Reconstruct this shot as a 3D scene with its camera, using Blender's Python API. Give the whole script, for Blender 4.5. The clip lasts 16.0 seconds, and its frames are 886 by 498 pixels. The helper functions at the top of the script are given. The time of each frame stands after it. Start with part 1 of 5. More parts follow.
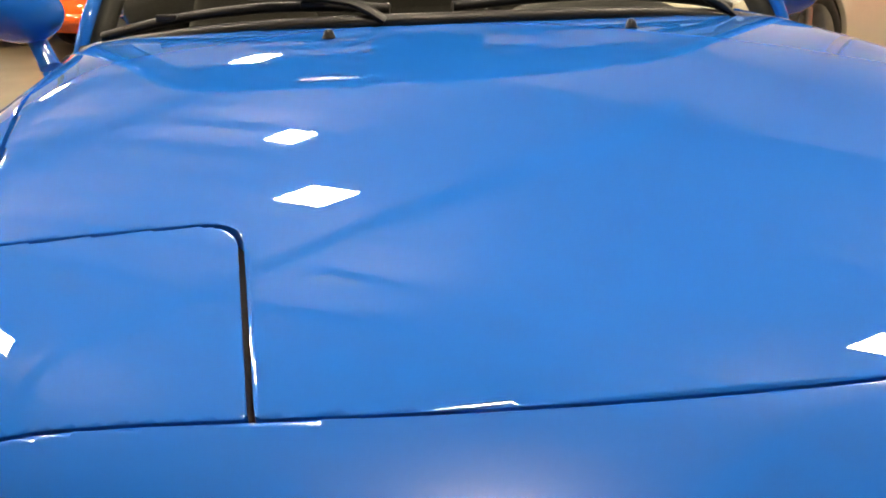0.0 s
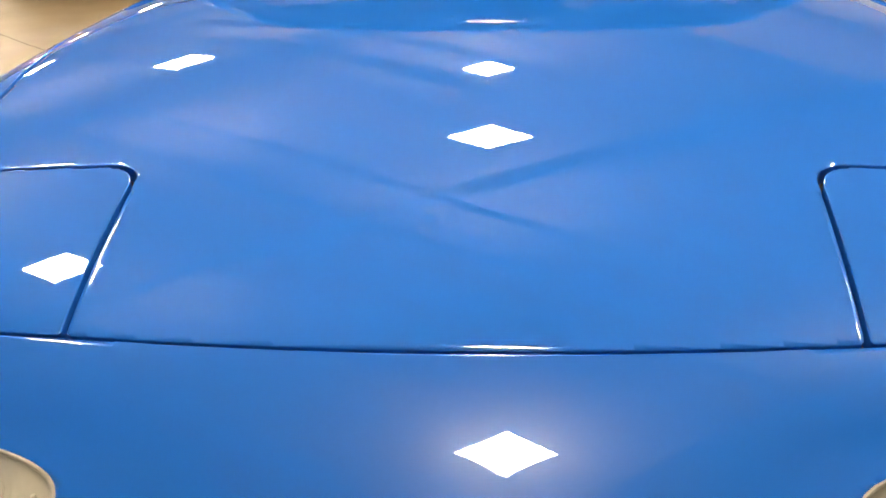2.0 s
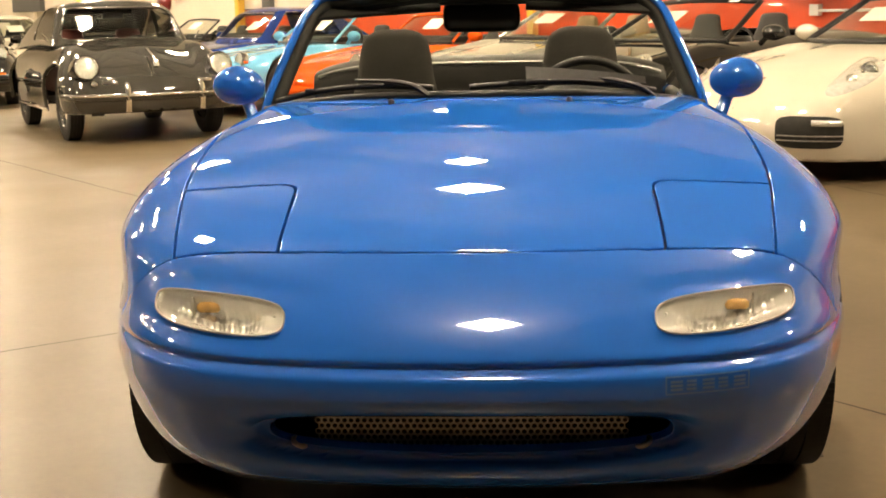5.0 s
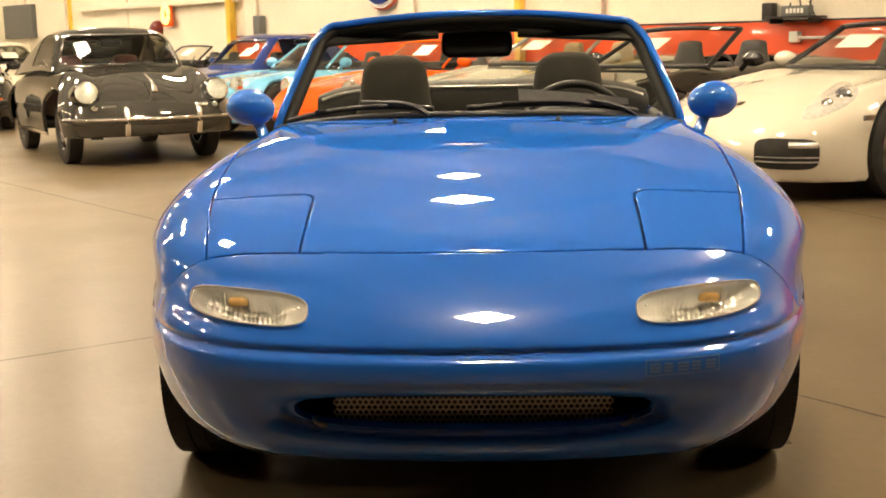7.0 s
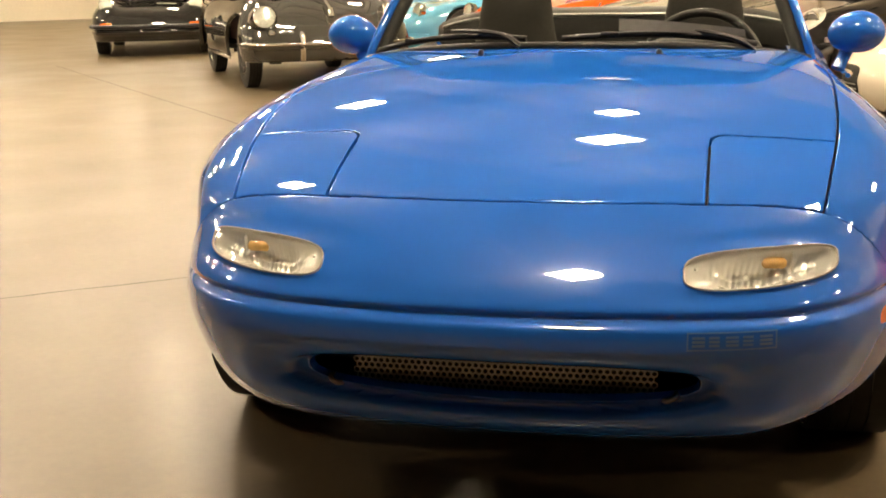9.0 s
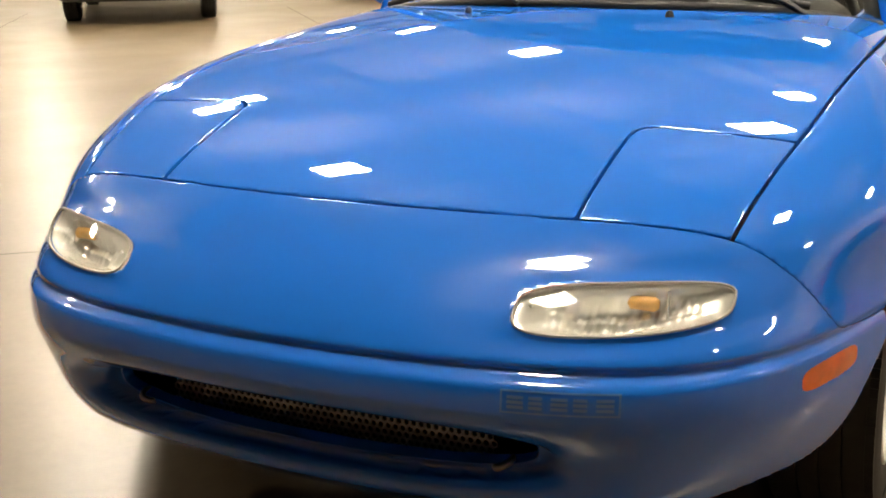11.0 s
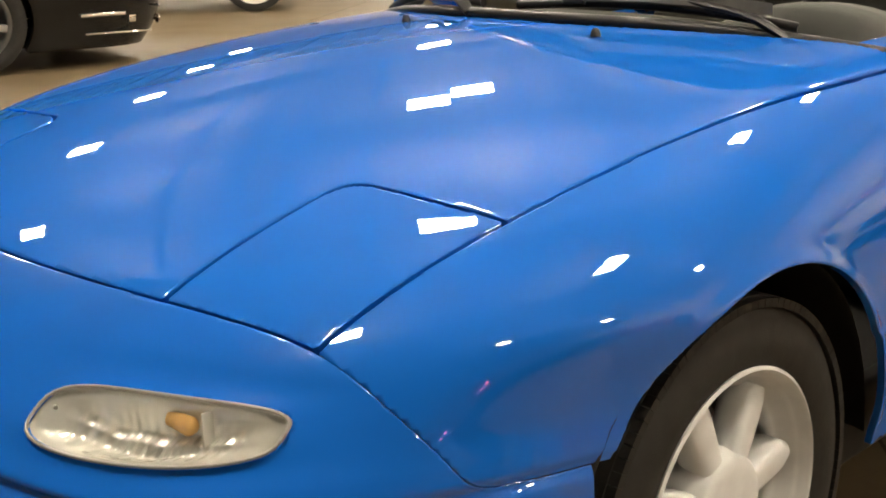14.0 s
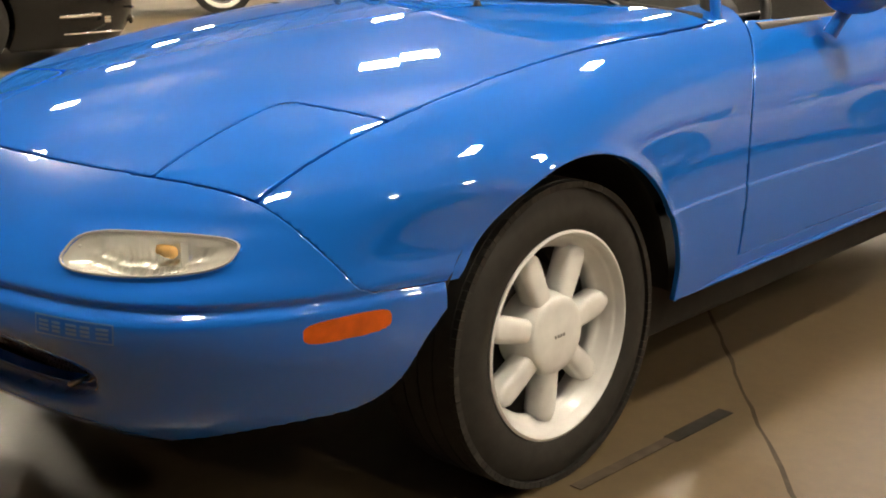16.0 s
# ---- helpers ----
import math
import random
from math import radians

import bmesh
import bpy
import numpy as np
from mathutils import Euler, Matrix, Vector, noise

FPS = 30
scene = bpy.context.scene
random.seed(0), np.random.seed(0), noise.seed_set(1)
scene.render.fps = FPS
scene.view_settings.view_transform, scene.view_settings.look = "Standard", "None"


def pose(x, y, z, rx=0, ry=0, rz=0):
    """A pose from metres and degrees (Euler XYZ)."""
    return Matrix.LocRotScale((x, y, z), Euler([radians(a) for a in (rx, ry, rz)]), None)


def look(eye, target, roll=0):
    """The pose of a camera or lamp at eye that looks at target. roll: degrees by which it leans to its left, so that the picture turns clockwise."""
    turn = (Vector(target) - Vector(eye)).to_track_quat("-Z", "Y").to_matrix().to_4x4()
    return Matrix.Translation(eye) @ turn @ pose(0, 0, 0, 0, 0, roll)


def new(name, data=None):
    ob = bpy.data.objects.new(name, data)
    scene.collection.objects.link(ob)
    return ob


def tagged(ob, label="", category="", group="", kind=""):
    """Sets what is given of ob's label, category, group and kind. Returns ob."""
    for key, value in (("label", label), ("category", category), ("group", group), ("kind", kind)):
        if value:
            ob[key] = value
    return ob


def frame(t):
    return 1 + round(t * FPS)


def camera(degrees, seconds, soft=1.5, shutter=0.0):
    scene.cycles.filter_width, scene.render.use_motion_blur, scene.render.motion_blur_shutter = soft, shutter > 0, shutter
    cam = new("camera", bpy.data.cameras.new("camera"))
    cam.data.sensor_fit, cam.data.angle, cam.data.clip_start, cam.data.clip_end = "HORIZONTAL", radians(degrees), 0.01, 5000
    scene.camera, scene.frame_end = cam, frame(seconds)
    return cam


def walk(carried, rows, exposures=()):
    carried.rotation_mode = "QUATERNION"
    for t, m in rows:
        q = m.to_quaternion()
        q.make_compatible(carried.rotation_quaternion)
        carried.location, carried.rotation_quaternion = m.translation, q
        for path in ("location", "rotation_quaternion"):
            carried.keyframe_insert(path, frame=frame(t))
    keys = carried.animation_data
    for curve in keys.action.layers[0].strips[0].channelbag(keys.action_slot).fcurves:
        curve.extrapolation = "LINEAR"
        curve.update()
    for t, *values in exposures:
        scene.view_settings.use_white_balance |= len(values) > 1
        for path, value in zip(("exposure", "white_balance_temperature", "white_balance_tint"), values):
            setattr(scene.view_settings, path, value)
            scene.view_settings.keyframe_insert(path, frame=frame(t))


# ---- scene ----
cam = camera(40.0, 16.0, 1.9)
PATH = [
    (0, (-0.355, -0.674, 0.996), (-0.06, 1.239, 0.489), -1.4),
    (0.5, (-0.25, -0.701, 1.009), (-0.09, 1.22, 0.476), -1.4),
    (1, (-0.131, -0.709, 1.005), (-0.109, 1.22, 0.476), -1.0),
    (1.5, (0.024, -0.771, 1.046), (-0.109, 1.138, 0.466), -1.5),
    (2, (0.077, -0.81, 1.063), (-0.081, 1.081, 0.434), -1.2),
    (2.5, (0.095, -0.922, 1.054), (-0.013, 0.993, 0.487), -0.9),
    (3, (0.088, -1.127, 1.05), (0.002, 0.806, 0.543), -0.4),
    (3.5, (0.09, -1.36, 1.062), (-0.023, 0.59, 0.632), -0.9),
    (4, (0.075, -1.623, 1.056), (-0.053, 0.333, 0.658), -0.8),
    (4.2, (0.089, -1.725, 1.068), (-0.043, 0.231, 0.668), -1.0),
    (6.3, (0.054, -2.334, 1.074), (-0.024, -0.363, 0.743), -1.1),
    (6.5, (0.055, -2.345, 1.073), (-0.029, -0.374, 0.741), -1.1),
    (7, (0.055, -2.35, 1.074), (-0.034, -0.381, 0.738), -1.1),
    (7.5, (0.067, -2.346, 1.073), (-0.027, -0.377, 0.733), -1.2),
    (8, (0.111, -2.313, 1.072), (-0.054, -0.35, 0.727), -1.2),
    (8.5, (0.218, -2.217, 1.062), (-0.066, -0.272, 0.689), -1.0),
    (8.7, (0.282, -2.158, 1.065), (-0.06, -0.231, 0.654), -1.0),
    (11, (0.948, -1.397, 1.054), (0.101, 0.337, 0.528), -0.8),
    (11.5, (1.07, -1.232, 1.058), (0.129, 0.452, 0.532), -0.7),
    (12, (1.185, -1.046, 1.055), (0.13, 0.57, 0.529), -0.9),
    (12.5, (1.286, -0.866, 1.057), (0.123, 0.671, 0.524), -1.0),
    (13, (1.379, -0.703, 1.052), (0.137, 0.767, 0.511), -0.9),
    (13.5, (1.465, -0.563, 1.051), (0.146, 0.84, 0.51), -1.0),
    (14, (1.537, -0.475, 1.054), (0.163, 0.875, 0.517), -0.9),
    (14.5, (1.632, -0.457, 1.048), (0.238, 0.877, 0.52), -1.0),
    (15, (1.754, -0.544, 1.052), (0.405, 0.83, 0.513), -1.0),
    (15.5, (1.908, -0.704, 1.051), (0.586, 0.698, 0.515), -1.0),
    (16, (2.095, -0.863, 1.034), (0.749, 0.521, 0.509), -1.2),
]
walk(cam, [(t, look(eye, target, roll)) for t, eye, target, roll in PATH], ((0, 0.1, 6900, 11), (3.0, 0.05, 7100, 12), (4.2, 0.05, 7350, 12), (6.5, 0.05, 7500, 12), (8.7, 0.05, 7450, 12), (11, 0.15, 6400, 10), (12.2, 0.2, 6400, 10), (13.2, -0.05, 6350, 10), (15.5, -0.04, 6400, 10), (16, 0.14, 6450, 10)))

# ---- world: a closed hall, so only a faint even light comes from outside it ----
world = bpy.data.worlds.new("hall_air")
scene.world = world
world.use_nodes = True
world.node_tree.nodes["Background"].inputs["Color"].default_value = (0.9, 0.82, 0.7, 1)
world.node_tree.nodes["Background"].inputs["Strength"].default_value = 0.05


# ---- materials ----
def material(name, color, rough=0.5, metal=0.0, coat=0.0, grain=0.0, grain_scale=60.0, stain=0.0, stain_scale=2.0, bump=0.0,
             bump_scale=200.0, transmission=0.0, ior=1.45, emit=0.0, coat_rough=0.03, rough_var=0.0, spec=0.5):
    m = bpy.data.materials.new(name)
    m.use_nodes = True
    nt = m.node_tree
    b = nt.nodes["Principled BSDF"]
    color = tuple(color) + (1,) if len(color) == 3 else color
    b.inputs["Base Color"].default_value = color
    b.inputs["Roughness"].default_value = rough
    b.inputs["Metallic"].default_value = metal
    b.inputs["Coat Weight"].default_value = coat
    b.inputs["Coat Roughness"].default_value = coat_rough
    b.inputs["Transmission Weight"].default_value = transmission
    b.inputs["IOR"].default_value = ior
    b.inputs["Specular IOR Level"].default_value = spec
    if emit:
        b.inputs["Emission Color"].default_value = color
        b.inputs["Emission Strength"].default_value = emit
    if grain or stain or bump or rough_var:
        co = nt.nodes.new("ShaderNodeTexCoord")
    last = None
    for amount, size, detail in ((grain, grain_scale, 4), (stain, stain_scale, 6)):
        if not amount:
            continue
        n = nt.nodes.new("ShaderNodeTexNoise")
        n.inputs["Scale"].default_value, n.inputs["Detail"].default_value = size, detail
        nt.links.new(co.outputs["Object"], n.inputs["Vector"])
        r = nt.nodes.new("ShaderNodeMapRange")
        r.inputs[1].default_value, r.inputs[2].default_value = 0.25, 0.75
        r.inputs[3].default_value, r.inputs[4].default_value = 1 - amount, 1 + amount
        nt.links.new(n.outputs["Fac"], r.inputs[0])
        mix = nt.nodes.new("ShaderNodeMix")
        mix.data_type, mix.blend_type = "RGBA", "MULTIPLY"
        mix.inputs[0].default_value = 1
        if last is None:
            mix.inputs[6].default_value = color
        else:
            nt.links.new(last, mix.inputs[6])
        nt.links.new(r.outputs[0], mix.inputs[7])
        last = mix.outputs[2]
    if last is not None:
        nt.links.new(last, b.inputs["Base Color"])
    if rough_var:
        n = nt.nodes.new("ShaderNodeTexNoise")
        n.inputs["Scale"].default_value, n.inputs["Detail"].default_value = stain_scale * 1.7, 5
        nt.links.new(co.outputs["Object"], n.inputs["Vector"])
        r = nt.nodes.new("ShaderNodeMapRange")
        r.inputs[3].default_value, r.inputs[4].default_value = max(rough - rough_var, 0.01), rough + rough_var
        nt.links.new(n.outputs["Fac"], r.inputs[0])
        nt.links.new(r.outputs[0], b.inputs["Roughness"])
    if bump:
        n = nt.nodes.new("ShaderNodeTexNoise")
        n.inputs["Scale"].default_value, n.inputs["Detail"].default_value = bump_scale, 3
        nt.links.new(co.outputs["Object"], n.inputs["Vector"])
        bp = nt.nodes.new("ShaderNodeBump")
        bp.inputs["Strength"].default_value, bp.inputs["Distance"].default_value = bump, 0.002
        nt.links.new(n.outputs["Fac"], bp.inputs["Height"])
        nt.links.new(bp.outputs["Normal"], b.inputs["Normal"])
    return m


def car_paint(name, color, metal=0.0, flake=0.0, spec=0.0):
    m = material(name, color, rough=0.24, metal=metal, coat=1.0, coat_rough=0.015, grain=flake, grain_scale=900, stain=0.03, stain_scale=5, spec=spec)
    m.node_tree.nodes["Principled BSDF"].inputs["Coat IOR"].default_value = 1.78
    return m


BLUE = car_paint("blue_paint", (0.008, 0.127, 0.565))
BUMPER_BLUE = car_paint("blue_bumper_paint", (0.008, 0.123, 0.55), spec=0.08)
TYRE = material("tyre_rubber", (0.024, 0.023, 0.021), rough=0.62, grain=0.25, grain_scale=40, bump=0.25, bump_scale=300, spec=0.35)
BLACK = material("black_plastic", (0.014, 0.013, 0.013), rough=0.42, grain=0.15, grain_scale=80, bump=0.15, bump_scale=600)
SOFT_BLACK = material("black_rubber_seal", (0.01, 0.01, 0.01), rough=0.6, grain=0.1)
DARK = material("dark_underbody", (0.016, 0.015, 0.013), rough=0.85, grain=0.3, grain_scale=20)
CHROME = material("chrome", (0.82, 0.8, 0.77), rough=0.08, metal=1.0, grain=0.05, grain_scale=12)
STEEL = material("brushed_steel", (0.45, 0.44, 0.42), rough=0.3, metal=1.0, grain=0.12, grain_scale=90)
WHEEL_WHITE = material("white_wheel_paint", (0.74, 0.745, 0.74), rough=0.36, coat=0.3, grain=0.05, grain_scale=30, stain=0.08, stain_scale=14)


def sheet_glass(name, tint, ior=1.35):
    """A thin pane: it lets the view straight through and mirrors by Fresnel."""
    m = bpy.data.materials.new(name)
    m.use_nodes = True
    nt = m.node_tree
    nt.nodes.remove(nt.nodes["Principled BSDF"])
    clear, gloss = nt.nodes.new("ShaderNodeBsdfTransparent"), nt.nodes.new("ShaderNodeBsdfGlossy")
    clear.inputs["Color"].default_value = tint
    gloss.inputs["Roughness"].default_value = 0.01
    fr, mix = nt.nodes.new("ShaderNodeFresnel"), nt.nodes.new("ShaderNodeMixShader")
    fr.inputs["IOR"].default_value = ior
    nt.links.new(fr.outputs[0], mix.inputs[0])
    nt.links.new(clear.outputs[0], mix.inputs[1])
    nt.links.new(gloss.outputs[0], mix.inputs[2])
    nt.links.new(mix.outputs[0], nt.nodes["Material Output"].inputs["Surface"])
    return m


GLASS = sheet_glass("clear_glass", (0.80, 0.82, 0.77, 1), 1.05)
LENS = sheet_glass("clear_lens", (0.93, 0.92, 0.88, 1), 1.40)
REFLECTOR = material("silver_reflector", (0.88, 0.87, 0.83), rough=0.18, metal=0.65, grain=0.06, grain_scale=45, bump=0.2, bump_scale=90)
AMBER = material("amber_plastic", (0.66, 0.105, 0.002), rough=0.12, coat=1.0, grain=0.18, grain_scale=45, bump=0.35, bump_scale=60)
AMBER_BULB = material("amber_bulb", (0.60, 0.36, 0.13), rough=0.2, coat=0.5, grain=0.15)
SEAT_CLOTH = material("dark_seat_cloth", (0.035, 0.032, 0.028), rough=0.9, grain=0.3, grain_scale=350, stain=0.12, stain_scale=9, bump=0.5, bump_scale=900)
VINYL = material("dark_grey_vinyl", (0.032, 0.030, 0.027), rough=0.55, grain=0.15, grain_scale=120, stain=0.12, stain_scale=6, bump=0.3, bump_scale=500)
DASH = material("dashboard_plastic", (0.011, 0.0105, 0.01), rough=0.65, grain=0.15, grain_scale=150, bump=0.35, bump_scale=700)
MESH_GRID = material("grey_metal_mesh", (0.40, 0.375, 0.345), rough=0.4, metal=0.8, grain=0.2, grain_scale=60)
BADGE = material("silver_badge_film", (0.105, 0.205, 0.44), rough=0.35, metal=0.2, grain=0.1)
PAPER = material("white_paper", (0.8, 0.78, 0.72), rough=0.8, grain=0.03)


# ---- mesh tools ----
def part(name, mesh, mat, parent=None, label="", at=None):
    """One mesh object under a thing or a part."""
    if isinstance(mesh, bmesh.types.BMesh):
        me = bpy.data.meshes.new(name)
        mesh.to_mesh(me)
        mesh.free()
    else:
        me = mesh
    if mat is not None and not me.materials:
        me.materials.append(mat)
    ob = new(name, me)
    if parent is not None:
        ob.parent = parent
    if at is not None:
        ob.matrix_basis = at
    if label:
        ob["label"] = label
    return ob


def thing(name, m, label, category, group="", kind=""):
    ob = new(name)
    ob.empty_display_size = 0.2
    ob.matrix_basis = m
    return tagged(ob, label, category, group, kind)


def smooth(me, on=True):
    me.polygons.foreach_set("use_smooth", [on] * len(me.polygons))
    return me


def mesh_of(name, verts, faces, smoothed=True, normals=None):
    me = bpy.data.meshes.new(name)
    me.from_pydata([tuple(v) for v in verts], [], [tuple(f) for f in faces])
    me.update()
    smooth(me, smoothed)
    if normals is not None:
        me.normals_split_custom_set_from_vertices([tuple(n) for n in normals])
    return me


def bm_box(sx, sy, sz, bevel=0.0, at=(0, 0, 0), segs=2):
    bm = bmesh.new()
    bmesh.ops.create_cube(bm, size=1, matrix=Matrix.Translation(at) @ Matrix.Diagonal((sx, sy, sz, 1)))
    if bevel:
        bmesh.ops.bevel(bm, geom=bm.edges[:], offset=bevel, segments=segs, profile=0.6, affect="EDGES")
    for f in bm.faces:
        f.smooth = bool(bevel)
    return bm


def revolve(name, profile, n=48, axis="x"):
    """A mesh turned about an axis from (radius, height) pairs."""
    verts, faces = [], []
    for i in range(n):
        a = 2 * math.pi * i / n
        for r, h in profile:
            c, s = r * math.cos(a), r * math.sin(a)
            verts.append({"x": (h, c, s), "y": (c, h, s), "z": (c, s, h)}[axis])
    k = len(profile)
    for i in range(n):
        j = (i + 1) % n
        for p in range(k - 1):
            faces.append((i * k + p, j * k + p, j * k + p + 1, i * k + p + 1))
    me = mesh_of(name, verts, faces)
    bm = bmesh.new()
    bm.from_mesh(me)
    bmesh.ops.remove_doubles(bm, verts=bm.verts, dist=1e-5)
    bmesh.ops.recalc_face_normals(bm, faces=bm.faces)
    bm.to_mesh(me)
    bm.free()
    me.set_sharp_from_angle(angle=radians(42))
    return me


def tube(name, points, radius, n=10, closed=False, flat=1.0, up=(0, 0, 1)):
    """A round or flattened bar along a line of points; radius may be one number or one per point."""
    pts = [Vector(p) for p in points]
    radii = radius if isinstance(radius, (list, tuple)) else [radius] * len(pts)
    verts, faces = [], []
    for i, p in enumerate(pts):
        a = pts[(i - 1) % len(pts)] if (closed or i) else p
        b = pts[(i + 1) % len(pts)] if (closed or i < len(pts) - 1) else p
        t = (b - a).normalized()
        side = t.cross(Vector(up))
        side = side.normalized() if side.length > 1e-4 else t.orthogonal().normalized()
        top = side.cross(t).normalized()
        for k in range(n):
            w = 2 * math.pi * k / n
            verts.append(p + (side * math.cos(w) + top * math.sin(w) * flat) * radii[i])
    m = len(pts)
    for i in range(m if closed else m - 1):
        j = (i + 1) % m
        for k in range(n):
            l = (k + 1) % n
            faces.append((i * n + k, i * n + l, j * n + l, j * n + k))
    if not closed:
        faces.append(tuple(range(n - 1, -1, -1)))
        faces.append(tuple((m - 1) * n + k for k in range(n)))
    me = mesh_of(name, verts, faces)
    me.set_sharp_from_angle(angle=radians(60))
    return me


def spline(points, n):
    """n points on a smooth line through the given ones."""
    p = np.array(points, float)
    t = np.linspace(0, len(p) - 1, n)
    i = np.clip(t.astype(int), 0, len(p) - 2)
    f = (t - i)[:, None]
    q = np.vstack([2 * p[0] - p[1], p, 2 * p[-1] - p[-2]])
    a, b, c, d = q[i], q[i + 1], q[i + 2], q[i + 3]
    return 0.5 * (2 * b + (c - a) * f + (2 * a - 5 * b + 4 * c - d) * f**2 + (3 * b - a - 3 * c + d) * f**3)


def curve1(*pairs, soft=0.0):
    """A smooth function through (at, value) pairs; soft: the width over which its bends are faired."""
    a, v = np.array(pairs, float).T
    dense = np.linspace(a[0], a[-1], 600)
    h = np.diff(a)
    slope = np.diff(v) / h
    m = np.empty(len(a))
    m[0], m[-1] = slope[0], slope[-1]
    m[1:-1] = (slope[:-1] * h[1:] + slope[1:] * h[:-1]) / (h[1:] + h[:-1])
    i = np.clip(np.searchsorted(a, dense) - 1, 0, len(a) - 2)
    t = (dense - a[i]) / h[i]
    out = v[i] * (2 * t**3 - 3 * t**2 + 1) + m[i] * h[i] * (t**3 - 2 * t**2 + t) + v[i + 1] * (3 * t**2 - 2 * t**3) + m[i + 1] * h[i] * (t**3 - t**2)

    if soft:
        step = dense[1] - dense[0]
        k = np.arange(-int(3 * soft / step), int(3 * soft / step) + 1)
        bell = np.exp(-0.5 * (k * step / soft) ** 2)
        n = len(k) // 2
        ends = np.concatenate([out[0] + m[0] * step * np.arange(-n, 0), out, out[-1] + m[-1] * step * np.arange(1, n + 1)])
        out = np.convolve(ends, bell / bell.sum(), "valid")

    def f(x):
        x = np.asarray(x, float)
        inside = np.interp(x, dense, out)
        return inside + np.minimum(x - a[0], 0) * m[0] + np.maximum(x - a[-1], 0) * m[-1]
    return f


def smax(a, b, k):
    h = np.maximum(k - np.abs(a - b), 0) / k
    return np.maximum(a, b) + h * h * k / 4


def sstep(a, b, x):
    t = np.clip((x - a) / (b - a), 0, 1)
    return t * t * (3 - 2 * t)


def project(body, o, d, far=1.0, steps=90):
    """Where rays from inside the body first leave it: arrays of places and outward normals."""
    o, d = np.broadcast_arrays(o, d)
    lo, hi, found = np.zeros(o.shape[:-1]), np.full(o.shape[:-1], far), np.zeros(o.shape[:-1], bool)
    for s in np.linspace(0, far, steps)[1:]:
        g = body(o + d * s)
        hit = (g > 0) & ~found
        hi[hit], found = s, found | hit
        lo[~found] = s
    for _ in range(22):
        mid = (lo + hi) / 2
        out = body(o + d * mid[..., None]) > 0
        hi, lo = np.where(out, mid, hi), np.where(out, lo, mid)
    p = o + d * hi[..., None]
    return p, gradient(body, p)


def gradient(body, p, e=0.002):
    n = np.stack([body(p + np.eye(3)[i] * e) - body(p - np.eye(3)[i] * e) for i in range(3)], -1)
    return n / np.maximum(np.linalg.norm(n, axis=-1, keepdims=True), 1e-9)


def clip_panel(name, P, N, S, depth=0.018, roll=0.0015):
    """A sheet from a grid of surface points P with normals N, kept where S < 0, its cut edges rolled over and turned inwards by depth."""
    nu, nv = S.shape
    i, j = nu // 2, nv // 2
    flip = np.cross(P[i + 1, j] - P[i, j], P[i, j + 1] - P[i, j]) @ N[i, j] < 0
    ids, verts, norms, faces, edges = {}, [], [], [], []

    def node(i, j):
        if (i, j) not in ids:
            ids[(i, j)] = len(verts)
            verts.append(P[i, j])
            norms.append(N[i, j])
        return ids[(i, j)]

    def cross(a, b):
        key = (min(a, b), max(a, b))
        if key not in ids:
            sa, sb = S[key[0]], S[key[1]]
            f = sa / (sa - sb)
            ids[key] = len(verts)
            verts.append(P[key[0]] * (1 - f) + P[key[1]] * f)
            n = N[key[0]] * (1 - f) + N[key[1]] * f
            norms.append(n / max(np.linalg.norm(n), 1e-9))
        return ids[key]

    inside = S < 0
    some = inside[:-1, :-1] | inside[1:, :-1] | inside[:-1, 1:] | inside[1:, 1:]
    for i, j in zip(*np.nonzero(some)):
        i, j = int(i), int(j)
        ring = [(i, j), (i + 1, j), (i + 1, j + 1), (i, j + 1)]
        ring = ring[::-1] if flip else ring
        poly, cuts = [], []
        for a, b in zip(ring, ring[1:] + ring[:1]):
            if inside[a]:
                poly.append(node(*a))
            if inside[a] != inside[b]:
                c = cross(a, b)
                poly.append(c)
                cuts.append((c, inside[a]))
        if len(poly) >= 3:
            faces.append(poly)
            if len(cuts) == 2:
                edges.append(tuple(c for c, leaving in sorted(cuts, key=lambda q: not q[1])))
    verts, norms = np.array(verts), np.array(norms)
    if len(edges):
        side = {}
        for a, b in edges:
            w = np.cross(verts[b] - verts[a], norms[a])
            for k in (a, b):
                side[k] = side.get(k, 0) + w
        rim = list(side)
        w = np.array([side[k] / max(np.linalg.norm(side[k]), 1e-9) for k in rim])
        n0 = norms[rim].copy()
        verts[rim] -= n0 * roll
        tilt = n0 + 0.8 * w * (roll > 0)
        norms[rim] = tilt / np.linalg.norm(tilt, axis=1, keepdims=True)
        if depth:
            base = len(verts)
            low = {k: base + 2 * q for q, k in enumerate(rim)}
            more_v = np.stack([verts[rim], verts[rim] - n0 * depth], 1).reshape(-1, 3)
            more_n = np.repeat(w, 2, axis=0)
            faces += [(low[b], low[a], low[a] + 1, low[b] + 1) for a, b in edges]
            verts, norms = np.vstack([verts, more_v]), np.vstack([norms, more_n])
    return mesh_of(name, verts, faces, True, norms)


